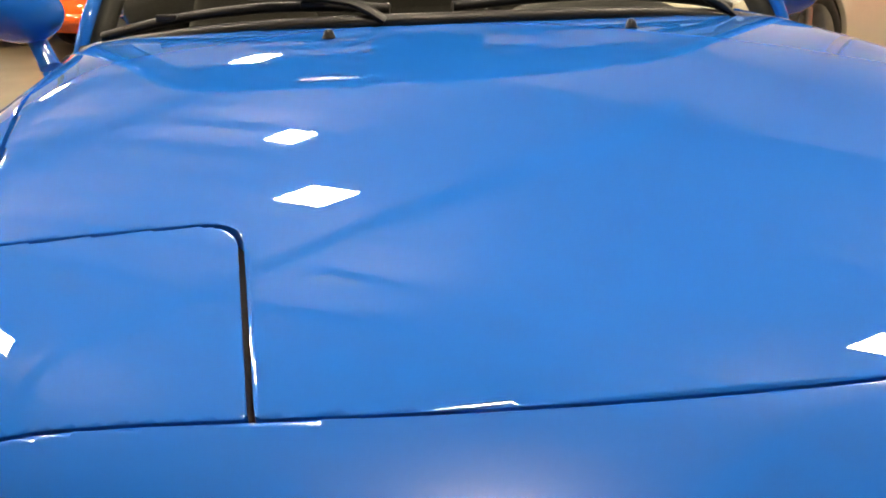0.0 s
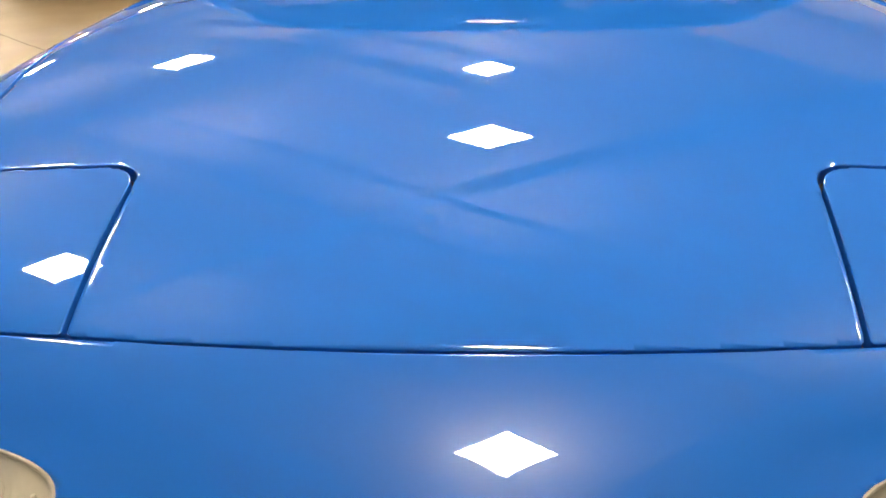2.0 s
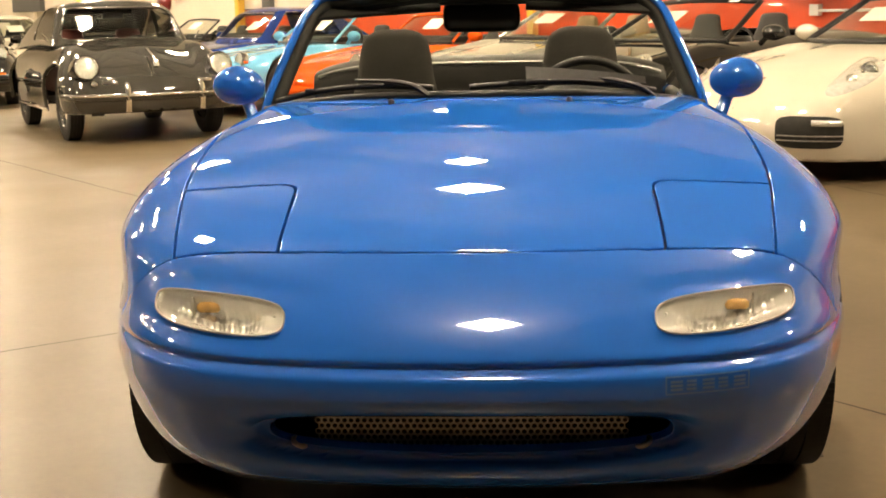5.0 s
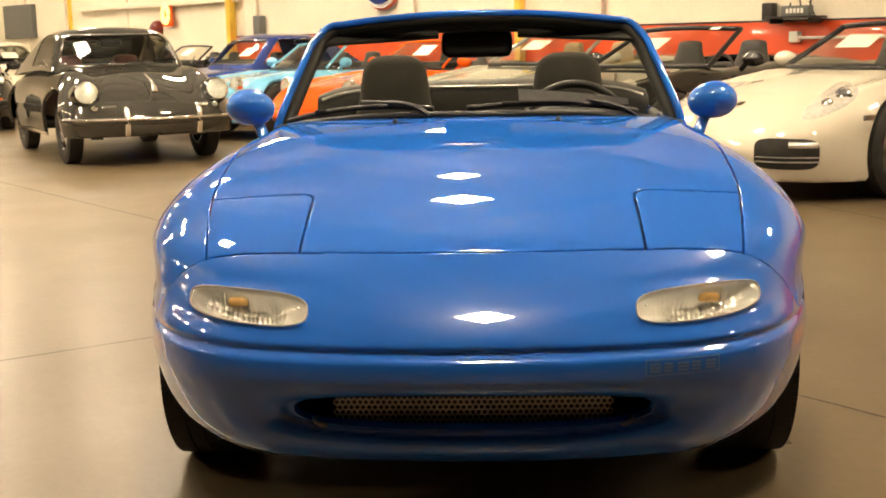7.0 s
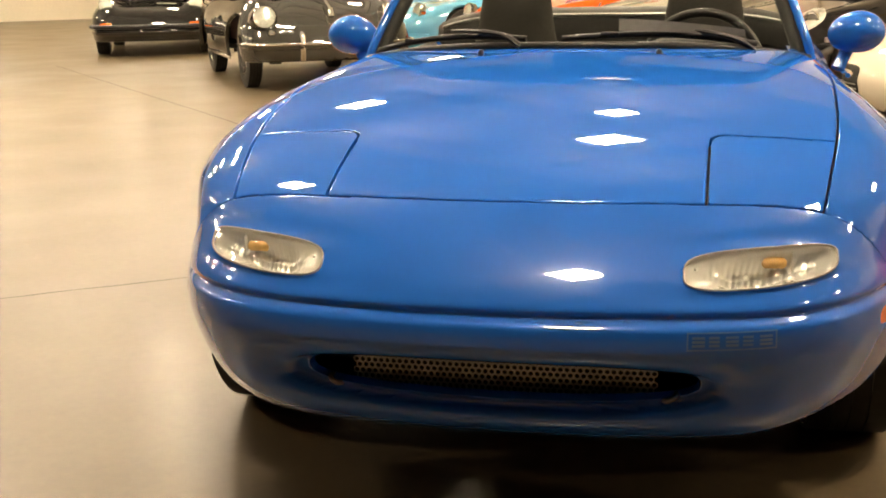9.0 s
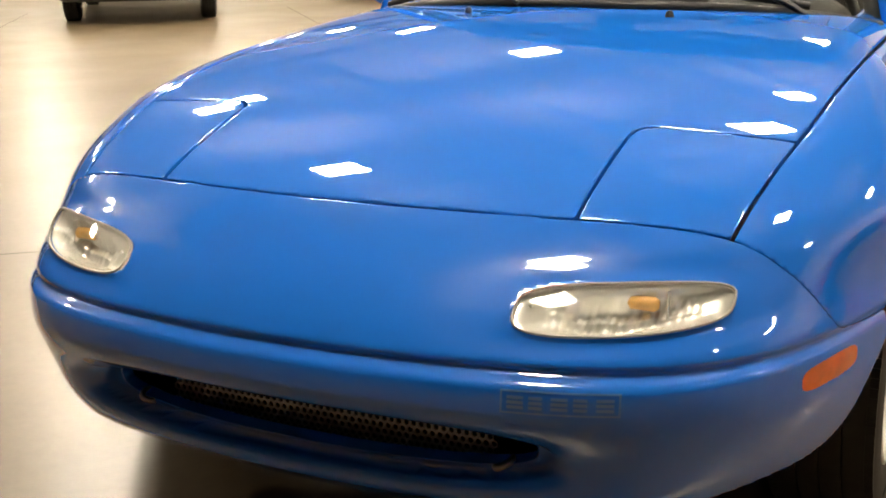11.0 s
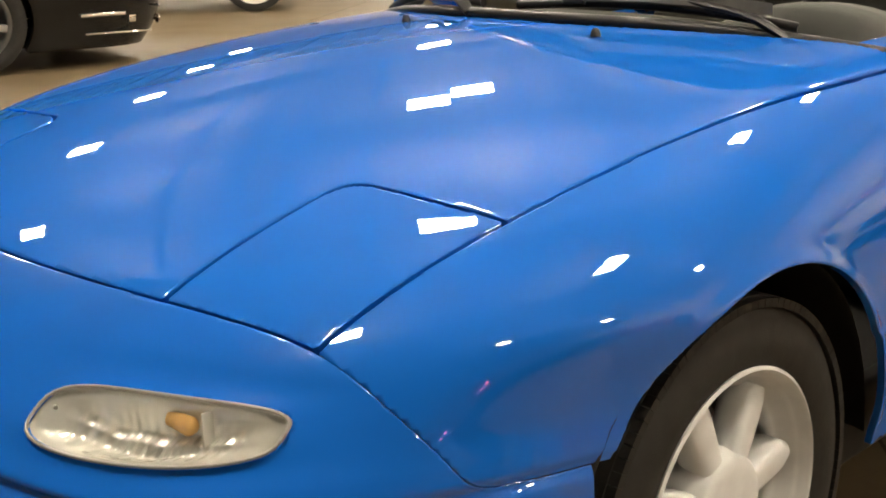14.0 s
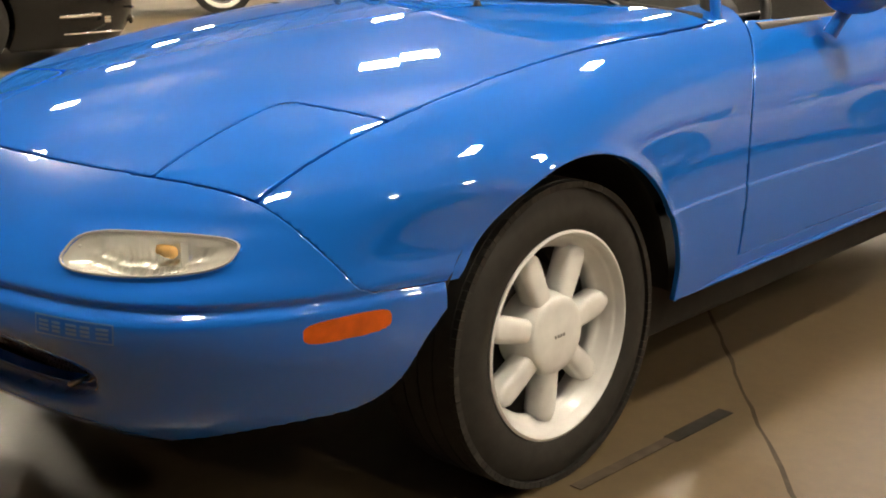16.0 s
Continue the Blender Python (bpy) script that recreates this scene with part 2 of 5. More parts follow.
def mirrored(me, name):
    """The same mesh on the other side of the car."""
    n = len(me.vertices)
    co = np.empty(n * 3)
    me.vertices.foreach_get("co", co)
    co = co.reshape(-1, 3) * (-1, 1, 1)
    faces = [tuple(reversed(p.vertices)) for p in me.polygons]
    nv = np.zeros((n, 3))
    for l, c in zip(me.loops, me.corner_normals):
        nv[l.vertex_index] = c.vector
    out = mesh_of(name, co, faces, True, nv * (-1, 1, 1))
    for m in me.materials:
        out.materials.append(m)
    return out


# ---- the hall ----
FLOOR = material("polished_concrete", (0.118, 0.087, 0.050), rough=0.42, grain=0.07, grain_scale=35, stain=0.14, stain_scale=0.9, rough_var=0.08, coat=0.22, coat_rough=0.25, spec=0.3)
FLOOR.node_tree.nodes["Principled BSDF"].inputs["Coat IOR"].default_value = 1.75
JOINT = material("floor_joint_filler", (0.045, 0.034, 0.022), rough=0.8, grain=0.3, grain_scale=50)
WALL = material("cream_block_wall", (0.80, 0.73, 0.60), rough=0.75, grain=0.04, grain_scale=20, stain=0.06, stain_scale=0.8, bump=0.2, bump_scale=60)
# for the unseen south and east walls: dark, to cut bounce onto the roadster
GREY_WALL = material("grey_dimming_wall", (0.20, 0.19, 0.18), rough=0.75, grain=0.06, grain_scale=20, stain=0.08, stain_scale=0.8, bump=0.2, bump_scale=60)
CEIL = material("painted_steel_deck", (0.31, 0.31, 0.30), rough=0.7, grain=0.08, grain_scale=6, stain=0.1, stain_scale=1.0)
BEAM = material("grey_roof_beam", (0.255, 0.255, 0.25), rough=0.6, grain=0.1, stain=0.1)
LAMP = material("ceiling_lamp_tube", (1.0, 0.86, 0.66), rough=0.5, emit=290.0)
# added fill: glows upwards to brighten the ceiling and upper wall
UPLIGHT = material("added_fill_glow", (1.0, 0.90, 0.74), rough=0.5, emit=165.0)
LAMP_BODY = material("white_lamp_housing", (0.75, 0.74, 0.7), rough=0.4, grain=0.05)
HALL = pose(0, 0, 0, 0, 0, -45)
U0, U1, V0, V1, TOP = -30.0, 15.0, -14.0, 10.5, 6.2


def slab(name, su, sv, sz, at, mat, label, category, kind="structure"):
    ob = part(name, bm_box(su, sv, sz), mat, at=HALL @ pose(*at))
    return tagged(ob, label, category, kind=kind)


UM, VM = (U0 + U1) / 2, (V0 + V1) / 2
slab("floor", U1 - U0, V1 - V0, 0.2, (UM, VM, -0.1), FLOOR, "polished tan concrete floor of a showroom hall", "floor")
slab("wall_north", U1 - U0, 0.3, TOP, (UM, V1 + 0.15, TOP / 2), WALL, "cream painted block wall behind the row of parked cars", "wall")
slab("wall_south", U1 - U0, 0.3, TOP, (UM, V0 - 0.15, TOP / 2), GREY_WALL, "unseen wall facing the roadster, set dark grey to dim its bumper", "wall")
slab("wall_west", 0.3, V1 - V0, TOP, (U0 - 0.15, VM, TOP / 2), WALL, "cream painted block wall at the end of the hall", "wall")
slab("wall_east", 0.3, V1 - V0, TOP, (U1 + 0.15, VM, TOP / 2), GREY_WALL, "unseen wall closing the hall, set dark grey to dim the roadster side", "wall")
slab("ceiling", U1 - U0, V1 - V0, 0.2, (UM, VM, TOP + 0.1), CEIL, "grey painted steel deck ceiling", "ceiling")


def joint(x, y, angle, length, width=0.009):
    """A sawn joint in the concrete, its edges slightly crumbled."""
    bm = bmesh.new()
    n = int(length / 0.05)
    rows = []
    for i in range(n + 1):
        s = -length / 2 + length * i / n
        a = width / 2 * (1 + 0.45 * noise.noise((s * 9, x, y)))
        c = 0.010 * noise.noise((s * 2.2, y, x)) + 0.006 * noise.noise((s * 11, x, y))
        rows.append((bm.verts.new((s, c - a, 0.0022)), bm.verts.new((s, c + a, 0.0022))))
    for (a, b), (c, d) in zip(rows, rows[1:]):
        bm.faces.new((a, c, d, b))
    ob = part("floor_joint", bm, JOINT, at=pose(x, y, 0, 0, 0, angle))
    return tagged(ob, "thin dark sawn joint in the concrete floor", "floor joint", kind="structure")


for jx, jy, ja, jl in ((0.80, 1.42, -50, 7), (-4.65, 8.2, -50, 9), (2.2, 5.1, -69, 1.6), (-7.2, 5.9, -54, 10), (-2.6, 1.05, 36, 4.2)):
    joint(jx, jy, ja, jl)
streak = part("tape_strip", bm_box(0.034, 0.20, 0.002, at=(0, 0.14, 0.0032)), material("black_floor_tape", (0.02, 0.018, 0.015), rough=0.6, grain=0.5, grain_scale=30), at=pose(0.828, 1.05, 0, 0, 0, -2))
tagged(streak, "short black tape strip stuck on the concrete beside the wheel", "tape")
part("scuff_mark", bm_box(0.026, 0.30, 0.0015, at=(0, -0.11, 0.0028)), material("worn_scuff", (0.07, 0.055, 0.04), rough=0.6, grain=0.5, grain_scale=25), streak, "worn grey scuff trailing from the tape")

# roof beams with purlins between them
for u in np.arange(-28.5, 14, 6.0):
    b = part("roof_beam", bm_box(0.16, V1 - V0, 0.38, 0.01), BEAM, at=HALL @ pose(float(u), VM, TOP - 0.19))
    tagged(b, "grey steel roof beam under the ceiling deck", "beam", kind="structure")
for v in np.arange(-13.5, 10.4, 0.9):
    b = part("roof_purlin", bm_box(U1 - U0, 0.10, 0.16), BEAM, at=HALL @ pose(UM, float(v), TOP - 0.08))
    tagged(b, "thin grey steel purlin under the ceiling deck", "purlin", kind="structure")


def ceiling_lamp(m, w=0.42, drop=1.65):
    ob = thing("ceiling_lamp", m @ pose(0, 0, TOP - drop), "square white ceiling lamp hung below the deck, lit", "ceiling lamp", "ceiling lamps of the hall")
    part("housing", bm_box(w + 0.03, w + 0.03, 0.10, 0.012, at=(0, 0, 0.035)), LAMP_BODY, ob)
    part("diffuser", bm_box(w, w, 0.012, 0.003, at=(0, 0, -0.014)), LAMP, ob, "glowing warm white diffuser")
    # extra glowing plate, no part of the lamp itself
    part("fill_uplight", bm_box(w * 0.7, w * 0.7, 0.012, 0.003, at=(0, 0, 0.089)), UPLIGHT, ob, "added glowing plate that brightens the deck and upper wall")
    for s in (-1, 1):
        part("hanger_rod", tube("hanger_rod", [(0, s * w * 0.4, 0.08), (0, s * w * 0.4, drop - 0.02)], 0.006, 6), STEEL, ob)
    return ob


for u in (-25.5, -21.3, -17.0, -12.7, -8.4, -4.07, 0.4):
    for v in (0.05, 3.76, 7.6):
        if (u, v) in ((0.4, 0.05), (0.4, 3.76), (-4.07, 7.6)):
            continue
        ceiling_lamp(HALL @ pose(u, v, 0))
# two lamps added to brighten the right side, the second shrunk to weaken it
ceiling_lamp(HALL @ pose(4.7, 7.6, 0))
ceiling_lamp(HALL @ pose(4.7, 3.76, 0), 0.25)
for u in (-21.8, -17.7, -13.9, -9.8, -5.6):
    ceiling_lamp(HALL @ pose(u, -4.2, 0))
for x, y, w in ((0.05, -0.6, 0.42), (2.7, 1.8, 0.42), (-0.3, 7.3, 0.30), (-5.8, 6.5, 0.42)):
    ceiling_lamp(pose(x, y, 0, 0, 0, -45), w)


# ---- the blue roadster: nose at y = 0, its length along +y ----
NOSE = curve1((0.10, 0.174), (0.20, 0.084), (0.225, 0.046), (0.27, 0.002), (0.33, -0.020), (0.40, -0.026), (0.44, -0.0243), (0.46, -0.0185), (0.48, -0.0068), (0.50, 0.0094), (0.528, 0.037), (0.54, 0.0505), (0.56, 0.0762), (0.58, 0.1034), (0.60, 0.1318), (0.62, 0.1610), (0.64, 0.194), (0.68, 0.275), (0.75, 0.45), soft=0.008)
CENTRE = curve1((0.0, 0.552), (0.10, 0.602), (0.19, 0.645), (0.26, 0.672), (0.36, 0.704), (0.47, 0.733), (0.70, 0.780), (1.0, 0.829), (1.25, 0.861), (1.5, 0.880), (2.0, 0.885), (2.5, 0.875), (3.0, 0.865), (3.5, 0.825), (3.95, 0.76), soft=0.07)
CROWN = curve1((0.0, 0.13), (0.25, 0.112), (0.5, 0.072), (0.9, 0.072), (1.2, 0.09), (1.5, 0.118), (2.5, 0.10), (3.9, 0.08), soft=0.12)
TAIL = curve1((0.15, 0.20), (0.25, 0.06), (0.40, 0.0), (0.55, 0.0), (0.65, 0.03), (0.75, 0.09), (0.85, 0.22))
AXLE_F, AXLE_R, HUB_Z, TYRE_R = 0.80, 3.065, 0.289, 0.289
SEAM_SIDE = curve1((0.15, 0.568), (0.27, 0.588), (0.40, 0.609), (0.523, 0.627), (0.8, 0.647), (1.1, 0.659), (1.35, 0.659), (1.6, 0.648))
SEAM_BUMPER = curve1((0.262, 0.621), (0.277, 0.595), (0.304, 0.549), (0.332, 0.507), (0.350, 0.479), (0.372, 0.467), (0.40, 0.465), (0.50, 0.464), (0.60, 0.462))


def front_seam(x):
    return 0.19 + 0.225 * x * x


def cowl_seam(x):
    return 1.235 + 0.53 * x * x + 0.08 * np.abs(x) ** 5


def oval(u, v, a, b, p=3.0):
    """Below 0 inside a rounded oval with half sizes a and b, about in metres."""
    return ((np.abs(u) / a) ** p + (np.abs(v) / b) ** p) ** (1 / p) * min(a, b) - min(a, b)


LAMP_X, LAMP_Z = 0.4725, 0.5370
LAMP_ENDS = (0.3365, 0.6085)


def roadster_body(P, carve=True):
    x, y, z = np.abs(P[..., 0]), P[..., 1], P[..., 2]
    top = z - (CENTRE(y) - CROWN(y) * x * x)
    late = 1 - 0.37 * sstep(0.50, 0.63, z)
    tuck = 0.07 * sstep(0.42, 0.74, x) * sstep(0.40, 0.22, z)
    front = (NOSE(z) + 0.245 * x**2 + 2.1 * np.minimum(x, 1.2) ** 7 * late + tuck - y) * 0.85
    back = y - (3.95 - TAIL(z) - 0.16 * x**2 - 1.9 * np.minimum(x, 1.2) ** 7)
    flare = 0.052 * np.exp(-((y - 0.79) / np.where(y < 0.79, 0.34, 0.36)) ** 2) + 0.045 * np.exp(-((y - 3.06) / 0.36) ** 2)
    lean = np.where(z > 0.46, 0.62 * (z - 0.46) ** 2, 0.45 * (0.46 - z) ** 2)
    lean = lean + 0.045 * sstep(0.42, 0.23, z) * sstep(0.50, 0.28, y)
    side = x - (0.788 + 0.012 * sstep(1.3, 2.2, y) + flare - lean)
    side = side - 0.0035 * sstep(0.474, 0.466, z) * sstep(0.9, 1.1, y)
    g = smax(smax(front, top, 0.03), smax(back, top, 0.10), 0.01)
    g = smax(smax(g, smax(side, top, 0.17), 0.012), smax(front, side, 0.05), 0.012)
    if carve:
        # the groove round the bumper, with the moulding below it standing proud
        q = z - (0.462 + 0.004 * sstep(0.3, 0.5, y))
        ahead = sstep(0.75, 0.62, y)
        g = g + ahead * (0.010 * np.exp(-(q / 0.0075) ** 2) - 0.005 * sstep(-0.004, -0.02, q) * sstep(-0.12, -0.05, q))
        # rolled lip round the front wheel arches
        edge = np.hypot(y - AXLE_F - 0.008, z - 0.292) - 0.337
        g = g - 0.0045 * np.exp(-(edge / 0.014) ** 2) * sstep(0.6, 0.7, x) * sstep(0.29, 0.36, z)
        # the mouth
        m = oval(x, z - 0.322, 0.396, 0.047, 2.7)
        g = np.where(y < 0.5, smax(g, -np.maximum(m, -g - 0.050), 0.042), g)
        # pockets of the turn lamps with a dished lip round them
        l = lamp_oval(x, z, 0.0300)
        here = sstep(0.45, 0.35, y)
        g = g + here * 0.005 * np.exp(-((l - 0.010) / 0.016) ** 2)
    return g


def plain_body(P):
    return roadster_body(P, False)


# length along the curved nose at the height of the turn lamps
lamp_run = np.linspace(0.20, 0.72, 261)
lamp_line = project(plain_body, np.stack([lamp_run, np.full(261, 0.62), np.full(261, LAMP_Z)], -1), np.array([0, -1.0, 0]), 0.75, 150)[0]
lamp_arc = np.concatenate([[0], np.cumsum(np.linalg.norm(np.diff(lamp_line, axis=0), axis=1))])
ARC_A, ARC_B = np.interp(LAMP_ENDS, lamp_run, lamp_arc)


def lamp_oval(x, z, height):
    """Below 0 inside the outline of a turn lamp, laid out along the nose."""
    along = np.interp(x, lamp_run, lamp_arc) - (ARC_A + ARC_B) / 2
    taper = 1 - 0.13 * sstep(-0.02, 0.16, along)
    return oval(along, (z - LAMP_Z - 0.005 * along / 0.15) / taper, (ARC_B - ARC_A) / 2, height, 3.4)


roadster = thing("roadster", pose(0, 0, 0), "glossy bright blue two-seat convertible roadster with its top down", "car")


def lid_region(x, y):
    a = 0.3715 + 0.01 * (y - 0.21) - np.abs(x)
    r = y - (0.504 + 0.075 * (np.abs(x) - 0.377))
    return smax(a, r, 0.045)


def over(xs, ys, body=plain_body):
    """Surface points over a plan grid."""
    X, Y = np.meshgrid(xs, ys, indexing="ij")
    o = np.stack([X, Y, np.full_like(X, 0.30)], -1)
    return project(body, o, np.array([0, 0, 1.0]), 0.8, 60)


GAP = 0.0029
P, N = over(np.linspace(-0.70, 0.70, 201), np.linspace(0.15, 1.56, 203))
x, y = P[..., 0], P[..., 1]
outline = np.maximum.reduce([front_seam(x) - y, y - cowl_seam(x), np.abs(x) - SEAM_SIDE(y)])
S = np.maximum(outline + GAP, -(lid_region(x, y) - GAP))
hood = part("hood", clip_panel("hood", P, N, S), BLUE, roadster)
P, N = over(np.linspace(0.33, 0.68, 90), np.linspace(0.17, 0.57, 90))
x, y = P[..., 0], P[..., 1]
S = np.maximum(np.maximum.reduce([front_seam(x) - y, np.abs(x) - SEAM_SIDE(y)]), lid_region(x, y)) + GAP
lid = clip_panel("headlight_lid", P, N, S)
lid.materials.append(BLUE)
part("headlight_lid", lid, None, roadster)
part("headlight_lid", mirrored(lid, "headlight_lid"), None, roadster)
# dark structure below the seams
P, N = over(np.linspace(-0.68, 0.68, 50), np.linspace(0.19, 1.5, 60))
P = P - N * 0.022
part("engine_bay_frame", clip_panel("engine_bay_frame", P, N, np.where(P[..., 2] < 0.52, 1.0, -1.0), 0, 0), DARK, roadster)

# the bumper cover, from rays that fan out round the nose
u = np.linspace(-1, 1, 301)
v = np.linspace(0.175, 0.665, 130)
U, V = np.meshgrid(u, v, indexing="ij")
ang = U * radians(66)
o = np.stack([0.50 * np.sin(U * math.pi / 2), np.full_like(U, 0.62), V - 0.0 * U], -1)
d = np.stack([np.sin(ang), -np.cos(ang), 0 * U], -1)
P, N = project(roadster_body, o, d, 0.9, 150)


def wheel_arch(P, r=0.337):
    q = P[..., 1] - AXLE_F - 0.008
    return r - np.hypot(q * np.where(q < 0, 1.025, 1.0), P[..., 2] - 0.292)


def bumper_region(P):
    x, y, z = np.abs(P[..., 0]), P[..., 1], P[..., 2]
    ahead = np.where(x < 0.603, y - front_seam(x), -0.02 + 0 * x)
    below = np.where(y > 0.23, (z - SEAM_BUMPER(np.maximum(y, 0.262))) * 0.6, -0.02)
    return np.maximum.reduce([ahead, np.where(x > 0.585, below, -0.02), y - 0.64])


x, y, z = np.abs(P[..., 0]), P[..., 1], P[..., 2]
chin = 0.211 + 0.054 * sstep(0.40, 0.76, x) - z
pocket = -lamp_oval(x, z, 0.0290)
mouth = -oval(x, z - 0.325, 0.372, 0.0405, 2.8)
corner = curve1((0.17, 0.335), (0.25, 0.392), (0.30, 0.421), (0.34, 0.440), (0.374, 0.458), (0.42, 0.495), (0.455, 0.535), (0.50, 0.59))
S = np.maximum.reduce([bumper_region(P) + 0.0003, smax(chin, np.where(x > 0.5, y - corner(z), -0.2), 0.07), wheel_arch(P), np.where(y < 0.4, pocket, -1), np.where(y < 0.4, mouth, -1)])
bumper = part("bumper_cover", clip_panel("bumper_cover", P, N, S, 0.02), BUMPER_BLUE, roadster)

# front fenders
yy = np.linspace(0.22, 1.62, 200)
th = np.linspace(radians(84), radians(-58), 180)
Y, T = np.meshgrid(yy, th, indexing="ij")
o = np.stack([np.full_like(Y, 0.50), Y, np.full_like(Y, 0.47)], -1)
d = np.stack([np.cos(T), 0 * T, np.sin(T)], -1)
P, N = project(roadster_body, o, d, 0.7, 100)
x, y, z = P[..., 0], P[..., 1], P[..., 2]
door_front = curve1((0.15, 1.40), (0.30, 1.405), (0.476, 1.419), (0.62, 1.455), (0.72, 1.51), (0.79, 1.578), (0.85, 1.63))
inboard = np.where(y > cowl_seam(x) + 0.012, 0.575 - x, SEAM_SIDE(y) - x + GAP)
S = np.maximum.reduce([inboard, -bumper_region(P) + 0.0003, wheel_arch(P), y - door_front(z) + GAP, np.where(y > 0.8, 0.274 - z, 0.185 - z), y - 1.60])
me = clip_panel("fender", P, N, S, 0.010)
me.materials.append(BLUE)
part("fender", me, None, roadster)
part("fender", mirrored(me, "fender"), None, roadster)

# doors
yy = np.linspace(1.38, 2.60, 120)
th = np.linspace(radians(78), radians(-58), 130)
Y, T = np.meshgrid(yy, th, indexing="ij")
o = np.stack([np.full_like(Y, 0.50), Y, np.full_like(Y, 0.47)], -1)
d = np.stack([np.cos(T), 0 * T, np.sin(T)], -1)
P, N = project(roadster_body, o, d, 0.7, 100)
x, y, z = P[..., 0], P[..., 1], P[..., 2]
belt = curve1((1.3, 0.805), (1.58, 0.800), (2.0, 0.785), (2.5, 0.80))
S = np.maximum.reduce([door_front(z) + GAP - y, y - 2.48, z - belt(y), 0.3158 - z])
me = clip_panel("door", P, N, S, 0.05)
me.materials.append(BLUE)
door_r = part("door", me, None, roadster)
door_l = part("door", mirrored(me, "door"), None, roadster)
S = np.maximum.reduce([z - 0.3152, 0.276 + 0.012 * (y - 1.4) - z, 1.385 - y, y - 2.55])
me = clip_panel("sill", P, N, S, 0.05)
me.materials.append(BLUE)
part("sill", me, None, roadster)
part("sill", mirrored(me, "sill"), None, roadster)
for s in (1, -1):
    lip = [(s * 0.774, 1.185, 0.274), (s * 0.776, 1.40, 0.276), (s * 0.782, 2.0, 0.285), (s * 0.784, 2.56, 0.292)]
    part("sill_lip", tube("sill_lip", [tuple(q) for q in spline(lip, 24)], 0.0075, 8), BLUE, roadster, "rounded painted lip along the sill")
    part("rocker", bm_box(0.04, 1.52, 0.13, 0.012, at=(s * 0.655, 1.83, 0.212)), DARK, roadster, "black lower rocker panel")
for s, dr in ((1, door_r), (-1, door_l)):
    h = part("door_handle", tube("door_handle", [(s * 0.812, 2.22, 0.70), (s * 0.824, 2.27, 0.702), (s * 0.824, 2.33, 0.702), (s * 0.812, 2.37, 0.70)], 0.009, 8), CHROME, dr, "small chrome door handle")

# rear quarters, deck and tail as one pressed shell
yy = np.linspace(2.49, 4.02, 120)
th = np.linspace(radians(180 + 58), radians(-58), 230)
Y, T = np.meshgrid(yy, th, indexing="ij")
k = sstep(3.2, 4.0, Y)
o = np.stack([0.50 * np.cos(T) * (1 - k), Y - 0.9 * k, 0.47 + 0 * T], -1)
d = np.stack([np.cos(T), 0.9 * k, np.sin(T)], -1)
P, N = project(roadster_body, o, d, 1.1, 120)
x, y, z = np.abs(P[..., 0]), P[..., 1], P[..., 2]
arch_r = 0.33 - np.hypot(y - AXLE_R, z - 0.292)
cockpit = np.minimum(np.maximum(y - 2.62, np.abs(x) - 0.66), 1)
S = np.maximum.reduce([np.where(x > 0.5, arch_r, -1), 0.19 - z, -cockpit, 2.485 - y])
rear = part("rear_body", clip_panel("rear_body", P, N, S, 0.03), BLUE, roadster)
for s in (-1, 1):
    bm = bm_box(0.30, 0.05, 0.10, 0.022, segs=3)
    part("tail_lamp", bm, material("red_lamp", (0.5, 0.01, 0.01), rough=0.15, coat=1.0, grain=0.1), roadster, at=pose(s * 0.50, 3.875, 0.60, 0, 0, s * -14))

# underside and wheel wells
bm = bm_box(1.26, 2.6, 0.03, 0.01, at=(0, 1.95, 0.17))
part("floor_pan", bm, DARK, roadster)
for yc in (AXLE_F, AXLE_R):
    for s in (-1, 1):
        prof = [(0.342, s * 0.780), (0.350, s * 0.758), (0.35, s * 0.60), (0.34, s * 0.46), (0.30, s * 0.44), (0.02, s * 0.44)]
        well = revolve("wheel_well", prof, 40)
        bm = bmesh.new()
        bm.from_mesh(well)
        bmesh.ops.delete(bm, geom=[w for w in bm.verts if w.co.z < -0.12 or (w.co.y > 0.2 and w.co.z < -0.03) or (yc == AXLE_F and w.co.y < -0.2 and w.co.z < 0.14)], context="VERTS")
        part("wheel_well", bm, DARK, roadster, at=pose(0, yc, 0.295))

# turn lamps: reflector, bulb and ribbed lens in each pocket
xs = np.linspace(LAMP_X - 0.15, LAMP_X + 0.15, 231)
zs = np.linspace(LAMP_Z - 0.045, LAMP_Z + 0.045, 61)
X, Z = np.meshgrid(xs, zs, indexing="ij")
P, N = project(plain_body, np.stack([X, np.full_like(X, 0.62), Z], -1), np.array([0, -1.0, 0]), 0.75, 120)
SL = lamp_oval(X, Z, 0.0282)
dome = 0.002 + 0.004 * np.clip(-SL / 0.036, 0, 1)[..., None] ** 0.5
glass = P + N * dome
lens_mesh = clip_panel("lens", glass, N, SL, 0.012, 0.003)
lens_mesh.materials.append(LENS)
flutes = (0.0018 * np.sin(2 * math.pi * X / 0.052) + 0.0009 * np.sin(2 * math.pi * X / 0.0115) + 0.0035 * np.abs(np.sin(math.pi * (Z - LAMP_Z) / 0.017)) - 0.012 * sstep(0.030, 0.075, np.abs(X - LAMP_X + 0.02))) * sstep(0.004, 0.014, -SL)
back = P - N * (0.004 + 0.036 * sstep(0.0, 0.018, -SL) + flutes)[..., None]
bowl_n = np.cross(np.gradient(back, axis=0), np.gradient(back, axis=1))
